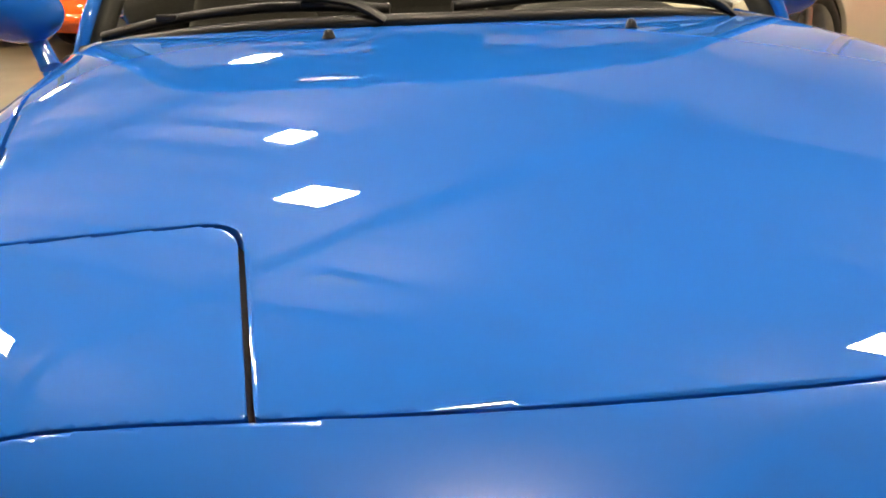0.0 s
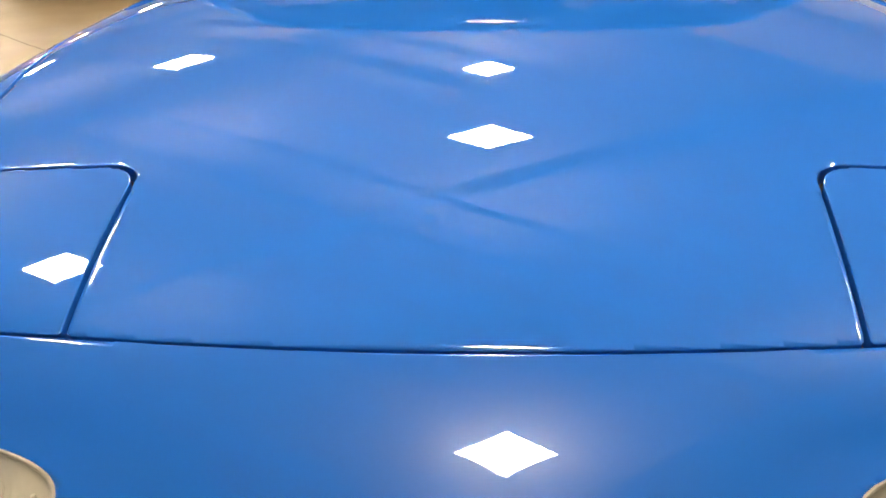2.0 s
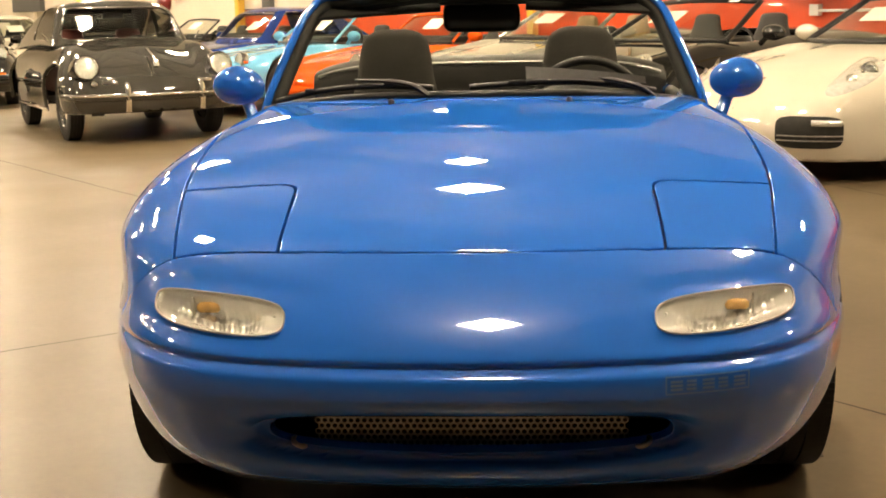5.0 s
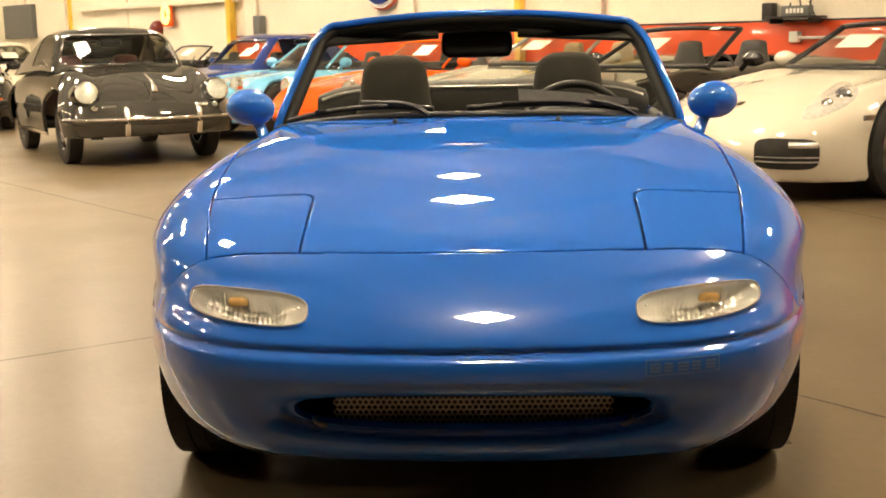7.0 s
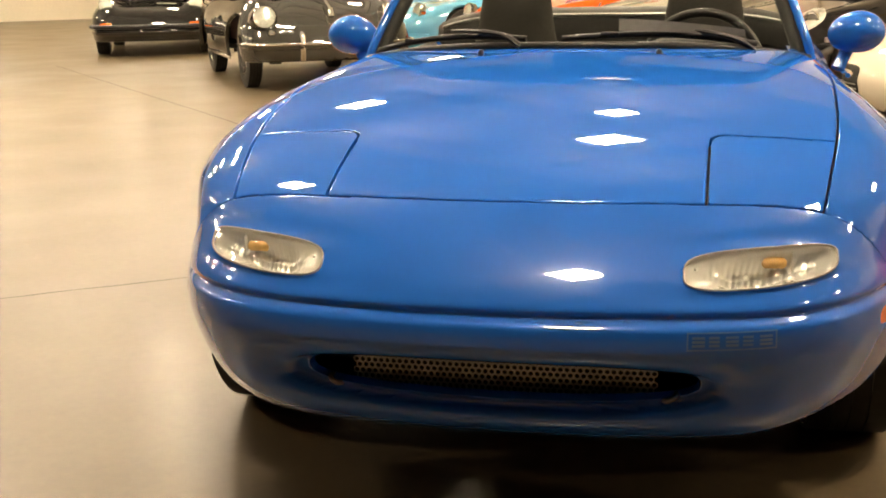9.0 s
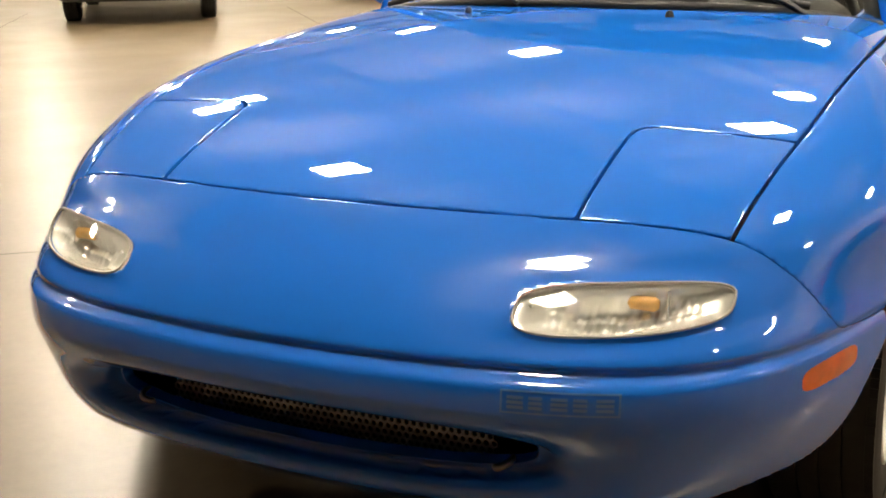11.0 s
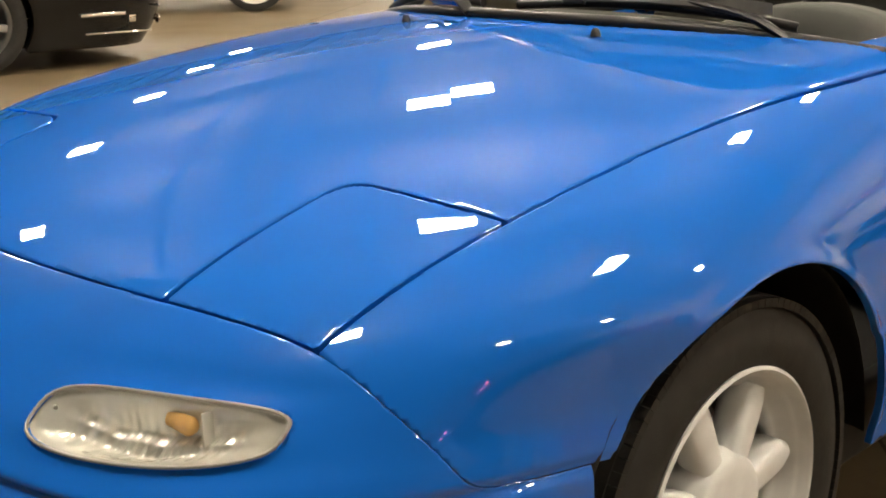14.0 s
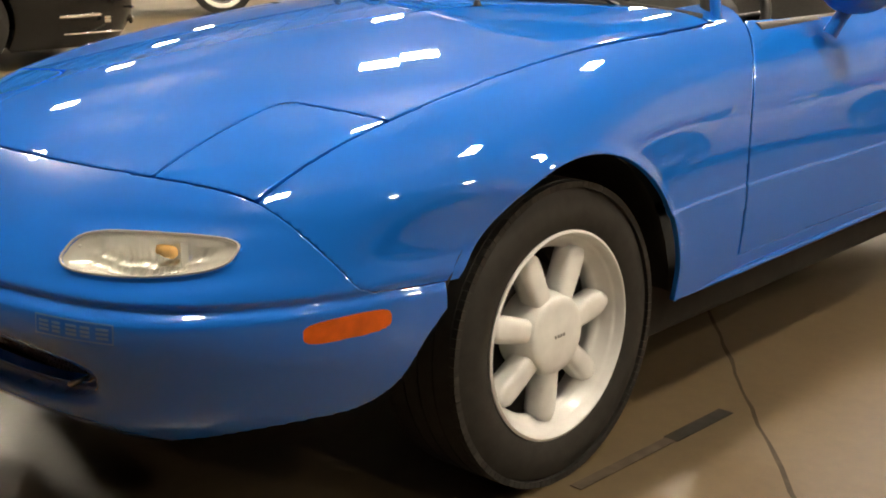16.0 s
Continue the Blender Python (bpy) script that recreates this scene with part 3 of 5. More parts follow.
bowl_n /= np.linalg.norm(bowl_n, axis=-1, keepdims=True)
bowl_n *= np.sign((bowl_n * N).sum(-1, keepdims=True))
bowl_mesh = clip_panel("reflector", back, bowl_n, SL - 0.001, 0, 0)
bowl_mesh.materials.append(REFLECTOR)
rim_curve = []
for a in np.linspace(0, 2 * math.pi, 160, endpoint=False):
    c, q = math.cos(a), math.sin(a)
    half = (ARC_B - ARC_A) / 2
    r = (abs(c / half) ** 3.4 + abs(q / 0.0288) ** 3.4) ** (-1 / 3.4)
    rim_curve.append((np.interp((ARC_A + ARC_B) / 2 + r * c, lamp_arc, lamp_run), LAMP_Z + r * q * float(1 - 0.13 * sstep(-0.02, 0.16, r * c)) + 0.005 * r * c / 0.15))
rim_curve = np.array(rim_curve)
RP, RN = project(plain_body, np.stack([rim_curve[:, 0], np.full(160, 0.62), rim_curve[:, 1]], -1), np.array([0, -1.0, 0]), 0.75, 120)
rim_mesh = tube("gasket", [tuple(q) for q in RP + RN * 0.001], 0.0021, 8, True)
rim_mesh.materials.append(material("grey_lamp_gasket", (0.30, 0.29, 0.27), rough=0.4, grain=0.1))
for s in (1, -1):
    pick = (lambda m, n: m) if s == 1 else mirrored
    unit = part("turn_lamp", pick(bowl_mesh, "turn_lamp"), None, roadster, "clear turn lamp with a silver reflector")
    part("lens", pick(lens_mesh, "lens"), None, unit, "clear ribbed plastic lens").visible_shadow = False
    part("gasket", pick(rim_mesh, "gasket"), None, unit)
    bx, by = LAMP_X + 0.024, float(P[134, 30, 1]) + 0.034
    part("bulb", tube("bulb", [(s * (bx - 0.024), by, LAMP_Z), (s * (bx - 0.019), by, LAMP_Z), (s * (bx + 0.014), by, LAMP_Z), (s * (bx + 0.020), by, LAMP_Z)], [0.005, 0.0105, 0.0105, 0.006], 14), AMBER_BULB, unit, "amber bulb")
    part("screw", bm_box(0.005, 0.004, 0.005, 0.0015), STEEL, unit, at=pose(s * float(xs[26]), float(P[26, 30, 1]) + 0.004, LAMP_Z))
    for xx in (LAMP_X + 0.054,):
        ii = int(np.argmin(np.abs(xs - xx)))
        part("divider", bm_box(0.003, 0.014, 0.038, 0.001), REFLECTOR, unit, at=pose(s * xx, float(P[ii, 30, 1]) + 0.030, 0.536))

# side marker lamps
yy, zz = np.linspace(0.22, 0.44, 70), np.linspace(0.375, 0.465, 32)
Y, Z = np.meshgrid(yy, zz, indexing="ij")
P, N = project(plain_body, np.stack([np.full_like(Y, 0.25), Y, Z], -1), np.array([1.0, 0, 0]), 0.8, 100)
S = oval(Y - 0.326, Z - 0.419 - 0.06 * (Y - 0.326), 0.076, 0.0205, 3.6)
me = clip_panel("side_marker", P + N * (0.001 + 0.005 * np.clip(-S / 0.02, 0, 1) ** 0.6 + 0.0007 * np.sin(2 * math.pi * Y / 0.034) * sstep(0.003, 0.010, -S) + 0.0012 * sstep(0.055, 0.066, 0.326 - Y) * sstep(0.003, 0.010, -S) * np.sin(2 * math.pi * Z / 0.012))[..., None], N, S, 0.01, 0.002)
me.materials.append(AMBER)
edge_mesh = clip_panel("gasket", P + N * 0.0012, N, np.abs(S) - 0.0013, 0.004, 0.001)
edge_mesh.materials.append(SOFT_BLACK)
for pick in ((lambda m, n: m), mirrored):
    lamp = part("side_marker", pick(me, "side_marker"), None, roadster, "orange side marker lamp")
    part("gasket", pick(edge_mesh, "gasket"), None, lamp)

# mouth: dark duct wall and honeycomb mesh behind it
bm = bm_box(0.90, 0.26, 0.15, at=(0, 0.235, 0.318))
bmesh.ops.delete(bm, geom=[f for f in bm.faces if f.calc_center_median().y < 0.12], context="FACES")
part("intake_duct", bm, DARK, roadster)
bm = bmesh.new()
cell = 0.0125
for r in range(7):
    for c in range(-25, 26):
        cx, cz = (c + 0.5 * (r % 2)) * cell * 1.0, 0.284 + r * cell * 0.87
        if abs(cx) > 0.292:
            continue
        ring = []
        for k in range(6):
            a = radians(30 + 60 * k)
            ring.append((cx + math.cos(a) * cell * 0.577, cz + math.sin(a) * cell * 0.577))
        inner = [(cx + (px - cx) * 0.70, cz + (pz - cz) * 0.70) for px, pz in ring]
        yb = 0.112 + 0.05 * cx * cx
        a = [bm.verts.new((px, yb, pz)) for px, pz in ring]
        b = [bm.verts.new((px, yb, pz)) for px, pz in inner]
        e = [bm.verts.new((px, yb + 0.004, pz)) for px, pz in inner]
        for k in range(6):
            l = (k + 1) % 6
            bm.faces.new((a[k], a[l], b[l], b[k]))
            bm.faces.new((b[k], b[l], e[l], e[k]))
part("grille_mesh", bm, MESH_GRID, roadster, "grey honeycomb grille mesh")
for s in (-1, 1):
    loop = [(s * (0.318 + 0.012 * math.cos(a)), 0.085 + 0.018 * math.sin(a), 0.296 + 0.006 * math.cos(a)) for a in np.linspace(0, 2 * math.pi, 14, endpoint=False)]
    part("tow_hook", tube("tow_hook", loop, 0.005, 8, True), STEEL, roadster, "small steel tow hook in the intake")

# badge film on the bumper: frame and bars of its size
yfun = lambda px, pz: float(project(roadster_body, np.array([[px, 0.6, pz]]), np.array([0, -1.0, 0]), 0.7, 200)[0][0, 1])
bm = bmesh.new()


def film(bm, x0, x1, z0, z1):
    n = max(int((x1 - x0) / 0.012), 1)
    prev = None
    for i in range(n + 1):
        px = x0 + (x1 - x0) * i / n
        a = bm.verts.new((px, yfun(px, z0) - 0.0008, z0))
        b = bm.verts.new((px, yfun(px, z1) - 0.0008, z1))
        if prev:
            bm.faces.new((prev[0], a, b, prev[1]))
        prev = (a, b)
    return bm


for strip in ((0.346, 0.500, 0.411, 0.4135), (0.346, 0.500, 0.4415, 0.444), (0.346, 0.3485, 0.4135, 0.4415), (0.4975, 0.500, 0.4135, 0.4415)):
    film(bm, *strip)
bmesh.ops.remove_doubles(bm, verts=bm.verts, dist=0.0006)
badge = part("badge", bm, BADGE, roadster, "faint silver outline badge on the bumper")
for k in range(5):
    px = 0.355 + k * 0.0288
    for q in range(3):
        part("lettering", film(bmesh.new(), px, px + 0.022 - 0.004 * (k % 2), 0.4180 + 0.0070 * q, 0.4222 + 0.0070 * q), BADGE, badge)


# ---- wheels of the roadster ----
def tyre_mesh(R, half, rim, tread=True):
    prof = [(rim, -half * 0.80), (rim + 0.012, -half * 0.93), (rim + (R - rim) * 0.45, -half * 1.0), (R - 0.025, -half * 0.93), (R - 0.007, -half * 0.80)]
    lands = [-0.78, -0.42, -0.38, -0.02, 0.02, 0.38, 0.42, 0.78]
    for k, a in enumerate(lands):
        prof.append((R - (0.0 if tread else 0.0), half * a))
        if k % 2 and k < 7:
            prof += [(R - 0.007, half * (a + 0.004)), (R - 0.007, half * (lands[k + 1] - 0.004))]
    prof += [(R - 0.007, half * 0.80), (R - 0.025, half * 0.93), (rim + (R - rim) * 0.45, half * 1.0), (rim + 0.012, half * 0.93), (rim, half * 0.80)]
    return revolve("tyre", prof, 72)


def block_ring(R, half, n=110):
    """Shoulder blocks of the tread."""
    bm = bmesh.new()
    for s in (-1, 1):
        for i in range(n):
            a = 2 * math.pi * i / n
            m = Matrix.Rotation(a, 4, "X") @ Matrix.Translation((s * half * 0.84, 0, R - 0.0075)) @ Matrix.Diagonal((half * 0.20, 2 * math.pi * R / n * 0.91, 0.012, 1))
            bmesh.ops.create_cube(bm, size=1, matrix=m)
    return bm


wheel_parts = {}
wheel_parts["tyre"] = tyre_mesh(TYRE_R, 0.092, 0.188)
wheel_parts["tyre"].materials.append(TYRE)
me = bpy.data.meshes.new("tread_block")
bm = block_ring(TYRE_R, 0.092)
bm.to_mesh(me)
bm.free()
me.materials.append(TYRE)
wheel_parts["tread_block"] = me
rim_prof = [(0.172, 0.026), (0.160, 0.028), (0.159, 0.036), (0.161, 0.042), (0.165, 0.046), (0.172, 0.050), (0.178, 0.066), (0.1825, 0.071), (0.1865, 0.0745), (0.189, 0.0855), (0.1935, 0.0895), (0.1985, 0.087), (0.1965, 0.078), (0.184, 0.060), (0.180, 0.02), (0.178, -0.01)]
wheel_parts["rim"] = revolve("rim", rim_prof, 72)
wheel_parts["rim"].materials.append(WHEEL_WHITE)
hub_prof = [(0.0, 0.082), (0.03, 0.0815), (0.058, 0.080), (0.070, 0.0775), (0.074, 0.073), (0.077, 0.066), (0.080, 0.055), (0.080, 0.035), (0.078, 0.0), (0.0, 0.0)]
wheel_parts["hub_cap"] = revolve("hub_cap", hub_prof, 56)
wheel_parts["hub_cap"].materials.append(WHEEL_WHITE)
bm = bmesh.new()
rows = []
for k, r in enumerate(np.linspace(0.055, 0.169, 9)):
    f = k / 8
    w = 0.0205 + 0.0055 * math.sin(min(f * 1.25, 1) * math.pi * 0.5)
    w *= 1 - 0.45 * max(0, (f - 0.82) / 0.18) ** 2
    h = 0.070 - 0.007 * f
    ring = []
    for a in np.linspace(0, 2 * math.pi, 16, endpoint=False):
        c, s = math.cos(a), math.sin(a)
        ring.append(bm.verts.new((h + (0.016 if s > 0 else 0.040) * math.copysign(abs(s) ** 0.7, s) - 0.012, w * math.copysign(abs(c) ** 0.8, c), r)))
    rows.append(ring)
for a, b in zip(rows, rows[1:]):
    for k in range(16):
        bm.faces.new((a[k], a[(k + 1) % 16], b[(k + 1) % 16], b[k]))
bm.faces.new(rows[-1])
bmesh.ops.recalc_face_normals(bm, faces=bm.faces)
for f in bm.faces:
    f.smooth = True
spoke = bpy.data.meshes.new("spoke")
bm.to_mesh(spoke)
bm.free()
spoke.materials.append(WHEEL_WHITE)
drum = revolve("brake_disc", [(0.03, -0.01), (0.128, -0.012), (0.13, -0.03), (0.03, -0.03)], 48)
drum.materials.append(material("rusty_brake_disc", (0.05, 0.045, 0.04), rough=0.6, metal=0.3, grain=0.4, grain_scale=30))
# dark colour stands in for the shade inside the rim, between the spokes
BARREL = material("barrel_shade_grey", (0.05, 0.047, 0.044), rough=0.8, grain=0.3, grain_scale=40)
NB = material("hub_lettering", (0.18, 0.18, 0.18), rough=0.5, grain=0.05)


def roadster_wheel(s, yc, turn):
    w = part("wheel", wheel_parts["rim"], None, roadster, "white painted seven-spoke alloy wheel", at=pose(s * 0.690, yc, HUB_Z, 0, 0, 0 if s > 0 else 180) @ pose(0, 0, 0, turn, 0, 0))
    part("tyre", wheel_parts["tyre"], None, w, "black rubber tyre")
    tagged(part("tread_block", wheel_parts["tread_block"], None, w), kind="stuff")
    part("hub_cap", wheel_parts["hub_cap"], None, w)
    for k in range(7):
        part("spoke", spoke, None, w, at=Matrix.Rotation(2 * math.pi * (k + 0.5) / 7, 4, "X"))
    part("rim_barrel", revolve("rim_barrel", [(0.171, 0.0), (0.171, -0.085), (0.176, -0.085), (0.176, 0.0)], 56), BARREL, w, "inside of the rim, coloured dark as shade behind the spokes")
    part("brake_disc", drum, None, w)
    back = revolve("wheel_back", [(0.0, -0.06), (0.168, -0.06)], 32)
    part("wheel_back", back, DARK, w)
    for k in range(4):
        part("hub_lettering", bm_box(0.001, 0.0042, 0.006, at=(0.0826, -0.012 + 0.008 * k, 0.0)), NB, w, at=Matrix.Rotation(radians(-turn), 4, "X"))
    if s > 0 and yc < 1.5:
        part("balance_weight", bm_box(0.004, 0.028, 0.006, 0.001, at=(0.056, 0, 0)), STEEL, w, at=Matrix.Rotation(radians(-turn + 108), 4, "X") @ Matrix.Translation((0, 0, 0.168)))
    return w


for s in (1, -1):
    roadster_wheel(s, AXLE_F, -4.0)
    roadster_wheel(s, AXLE_R, 30.0)


# ---- windscreen, cowl, wipers, mirrors ----
def screen_base(x):
    return np.array([x, cowl_seam(x) + 0.028, 0.853 - 0.052 * (x / 0.64) ** 2 * abs(x / 0.64)])


def screen_top(x):
    return np.array([x, 1.665 + 0.085 * (x / 0.53) ** 2, 1.158 - 0.036 * (x / 0.53) ** 2 - 0.004 * (x / 0.53) ** 4])


ss, tt = np.linspace(-1, 1, 41), np.linspace(0, 1, 17)
G = np.array([[screen_base(0.635 * a) * (1 - b) + screen_top(0.512 * a) * b + np.array([0, -0.018, 0.012]) * math.sin(math.pi * b) for b in tt] for a in ss])
GN = np.cross(np.gradient(G, axis=0), np.gradient(G, axis=1))
GN /= np.linalg.norm(GN, axis=-1, keepdims=True)
GN *= np.sign(-GN[..., 1:2])
windscreen = part("windscreen", clip_panel("windscreen", G, GN, np.full(G.shape[:2], -1.0), 0, 0), GLASS, roadster, "clear raked windscreen glass")
windscreen.visible_shadow = False
# painted frame: both pillars and the header in one bent bar
left = [tuple(screen_base(-0.652) + np.array([0, 0.012, -0.035]))] + [tuple(screen_base(-0.645) * (1 - b) + screen_top(-0.528) * b + np.array([0, -0.010, 0.010]) * math.sin(math.pi * b)) for b in (0.12, 0.3, 0.5, 0.7, 0.86)]
mid = [tuple(screen_top(x) + np.array([0, 0.002, 0.004])) for x in (-0.495, -0.44, -0.36, -0.24, -0.12, 0.0, 0.12, 0.24, 0.36, 0.44, 0.495)]
right = [(-q[0], q[1], q[2]) for q in reversed(left)]
path = spline(left + mid + right, 120)
part("windscreen_frame", tube("windscreen_frame", [tuple(q) for q in path], 0.0125, 16, False, 0.95), BLUE, roadster)
inner = spline([(q[0] * 0.965, q[1] + 0.012, q[2] - 0.018) for q in left + mid + right], 120)
part("screen_seal", tube("screen_seal", [tuple(q) for q in inner], 0.021, 12, False, 1.0), SOFT_BLACK, roadster)
hp = spline([(x * 0.93, screen_top(x)[1] + 0.03, screen_top(x)[2] - 0.028) for x in np.linspace(-0.52, 0.52, 9)], 50)
part("header_trim", tube("header_trim", [tuple(q) for q in hp], 0.020, 12, False, 0.9), BLACK, roadster)
for s in (-1, 1):
    bm = bm_box(0.40, 0.014, 0.085, 0.006, segs=3)
    part("sun_visor", bm, DASH, roadster, "dark grey sun visor folded up", at=pose(s * 0.330, 1.748, 1.104, -48, s * 3, 0))
part("header_console", bm_box(0.27, 0.05, 0.034, 0.012, at=(0, 1.722, 1.118), segs=3), BLACK, roadster, "dark mirror bracket under the header")
part("mirror_stem", tube("mirror_stem", [(0, 1.70, 1.13), (-0.006, 1.72, 1.10)], 0.006, 8), BLACK, roadster)
bm = bm_box(0.235, 0.035, 0.086, 0.034, segs=5)
part("rear_view_mirror", bm, BLACK, roadster, "black interior rear-view mirror", at=pose(-0.004, 1.735, 1.064, -8, 0, 0))
# cowl: black strip between hood and glass
xs = np.linspace(-0.63, 0.63, 71)
cow = []
for xx in xs:
    a, b = cowl_seam(xx) + 0.003, cowl_seam(xx) + 0.070
    z0 = float(CENTRE(a) - CROWN(a) * xx * xx)
    cow.append([(xx, a, z0 - 0.014), (xx, (a + b) / 2 - 0.01, z0 - 0.020), (xx, b, screen_base(xx)[2] - 0.012)])
cow = np.array(cow)
cn = np.zeros_like(cow) + (0, -0.3, 0.95)
part("cowl_panel", clip_panel("cowl_panel", cow, cn, np.full(cow.shape[:2], -1.0), 0, 0), BLACK, roadster, "black plastic cowl panel below the glass")


seal = [tuple(screen_base(x) + np.array([0, -0.012, 0.006])) for x in np.linspace(-0.63, 0.63, 41)]
part("lower_seal", tube("lower_seal", seal, 0.0125, 10), BLACK, roadster, "black rubber seal along the foot of the glass")


def screen_point(x, up, off=0.012):
    b = up / 0.55
    p = screen_base(x) * (1 - b) + screen_top(x * 0.82) * b
    return p + np.array([0, -0.75 * off, off])


WING = material("grey_wiper_plastic", (0.15, 0.145, 0.135), rough=0.5, grain=0.1, grain_scale=60)
for x0, x1, lift in ((-0.60, -0.13, 0.022), (-0.03, 0.49, 0.022)):
    blade = [tuple(screen_point(x0 + (x1 - x0) * f, lift * (0.5 + 1.6 * math.sin(math.pi * (0.15 + 0.7 * f))), 0.010)) for f in np.linspace(0, 1, 14)]
    w = part("wiper", tube("wiper", blade, 0.0085, 8), BLACK, roadster, "black wiper blade parked at the foot of the glass")
    arm = [tuple(screen_point(x0 + (x1 - x0) * f, lift * g, h)) for f, g, h in ((0.98, -0.4, 0.012), (0.88, 0.6, 0.028), (0.72, 1.5, 0.030), (0.52, 2.5, 0.024))]
    part("wiper_arm", tube("wiper_arm", [tuple(q) for q in spline(arm, 12)], [0.014] * 4 + [0.011] * 4 + [0.007] * 4, 8, False, 0.6), BLACK, w)
    for f in (0.25, 0.75):
        q = screen_point(x0 + (x1 - x0) * f, lift * 1.7, 0.016)
        part("wiper_clip", bm_box(0.05, 0.010, 0.012, 0.003), BLACK, w, at=pose(*q))
# flat wing on the driver's wiper
wing_pts = []
for f in np.linspace(0, 1, 9):
    xx = 0.125 + 0.335 * f
    lo, hi = screen_point(xx, 0.028 - 0.006 * f, 0.030), screen_point(xx, 0.070 - 0.032 * f, 0.040)
    wing_pts.append([lo, hi])
bm = bmesh.new()
grid = [[bm.verts.new(tuple(q)) for q in r] for r in wing_pts]
for a, b in zip(grid, grid[1:]):
    bm.faces.new((a[0], b[0], b[1], a[1]))
bmesh.ops.solidify(bm, geom=bm.faces[:], thickness=0.005)
part("wiper_wing", bm, WING, w, "flat grey plastic wiper wing")
for s in (-1, 1):
    z0 = float(CENTRE(1.175) - CROWN(1.175) * 0.235**2)
    noz = revolve("washer_nozzle", [(0.0, 0.010), (0.004, 0.0095), (0.007, 0.006), (0.009, 0.0), (0.010, -0.004)], 14, "z")
    part("washer_nozzle", noz, BLACK, roadster, "small black washer nozzle on the hood", at=pose(s * 0.235, 1.175, z0))
    # door mirror: rounded pod on a short foot
    bm = bmesh.new()
    bmesh.ops.create_uvsphere(bm, u_segments=40, v_segments=24, radius=1)
    for v in bm.verts:
        c = v.co
        x = c.x * 0.080 * (1 - 0.10 * s * c.x)
        z = c.z * 0.060 * (1.0 - 0.06 * s * c.x) - 0.006 * (c.x * s < 0) * abs(c.x)
        y = c.y * (0.075 if c.y < 0 else 0.028)
        v.co = (x, y, z)
    for f in bm.faces:
        f.smooth = True
    pod = part("door_mirror", bm, BLUE, roadster, "blue rounded door mirror", at=pose(s * 0.802, 1.870, 0.862, 0, 0, s * 6) @ Matrix.Scale(1.06, 4))
    part("mirror_glass", revolve("mirror_glass", [(0.0, 0.0285), (0.052, 0.0285), (0.056, 0.026)], 36, "y"), CHROME, pod)
    foot = spline([(-s * 0.022, 0.0, -0.035), (-s * 0.036, -0.006, -0.060), (-s * 0.058, -0.022, -0.104)], 10)
    part("mirror_foot", tube("mirror_foot", [tuple(q) for q in foot], [0.030, 0.027, 0.024, 0.022, 0.021, 0.020, 0.020, 0.020, 0.021, 0.022], 14, False, 0.8), BLUE, pod)

# ---- cockpit ----
tub = bm_box(1.36, 1.12, 0.02, 0.0, at=(0, 2.02, 0.22))
part("cabin_floor", tub, material("black_carpet", (0.02, 0.02, 0.02), rough=1.0, grain=0.4, grain_scale=200), roadster)
for s in (-1, 1):
    part("door_card", bm_box(0.03, 1.00, 0.52, 0.012, at=(s * 0.665, 2.0, 0.50)), VINYL, roadster, "dark vinyl door trim")
    part("door_top_trim", tube("door_top_trim", [(s * 0.672, 1.62, 0.772), (s * 0.676, 2.0, 0.768), (s * 0.672, 2.50, 0.782)], 0.022, 10), VINYL, roadster)
prof = [(1.34, 0.80), (1.44, 0.825), (1.60, 0.822), (1.74, 0.800), (1.80, 0.76), (1.80, 0.62), (1.70, 0.52)]
vs, fs = [], []
for i, xx in enumerate(np.linspace(-0.625, 0.625, 24)):
    for yy, zz in prof:
        vs.append((xx, yy + 0.10 * (xx / 0.69) ** 2 * (yy < 1.5), zz - 0.018 * (xx / 0.69) ** 2))
for i in range(23):
    for k in range(len(prof) - 1):
        fs.append((i * 7 + k, i * 7 + k + 1, i * 7 + 8 + k, i * 7 + 7 + k))
part("dashboard", mesh_of("dashboard", vs, fs), DASH, roadster, "black plastic dashboard")
hood_prof = [(0.19 * math.cos(a), 0.075 * math.sin(a)) for a in np.linspace(0, math.pi, 15)]
vs = [(0.335 + px, yy, 0.795 + pz * f) for yy, f in ((1.60, 0.35), (1.66, 0.9), (1.74, 1.0), (1.80, 0.95)) for px, pz in hood_prof]
fs = [(r * 15 + k, r * 15 + k + 1, (r + 1) * 15 + k + 1, (r + 1) * 15 + k) for r in range(3) for k in range(14)] + [tuple(range(45, 60))]
part("instrument_hood", mesh_of("instrument_hood", vs, fs), DASH, roadster)
for xx in (-0.6, -0.08, 0.08, 0.6):
    part("air_vent", revolve("air_vent", [(0.0, 0.0), (0.036, 0.0), (0.044, -0.006), (0.046, 0.01)], 26, "y"), BLACK, roadster, at=pose(xx, 1.80, 0.73))
# steering wheel
sw = part("steering_wheel", revolve("steering_wheel", [(0.182 + 0.0145 * math.cos(a), 0.0145 * math.sin(a)) for a in np.linspace(0, 2 * math.pi, 13)], 56, "y"), BLACK, roadster, "black steering wheel", at=pose(0.335, 1.935, 0.752, -24, 0, 0))
part("wheel_boss", bm_box(0.15, 0.05, 0.10, 0.022, segs=3), BLACK, sw)
for a in (10, 170, 235, 305):
    c, s = math.cos(radians(a)), math.sin(radians(a))
    part("wheel_spoke", tube("wheel_spoke", [(0.05 * c, 0, 0.05 * s), (0.178 * c, 0.0, 0.178 * s)], 0.013, 8), BLACK, sw)
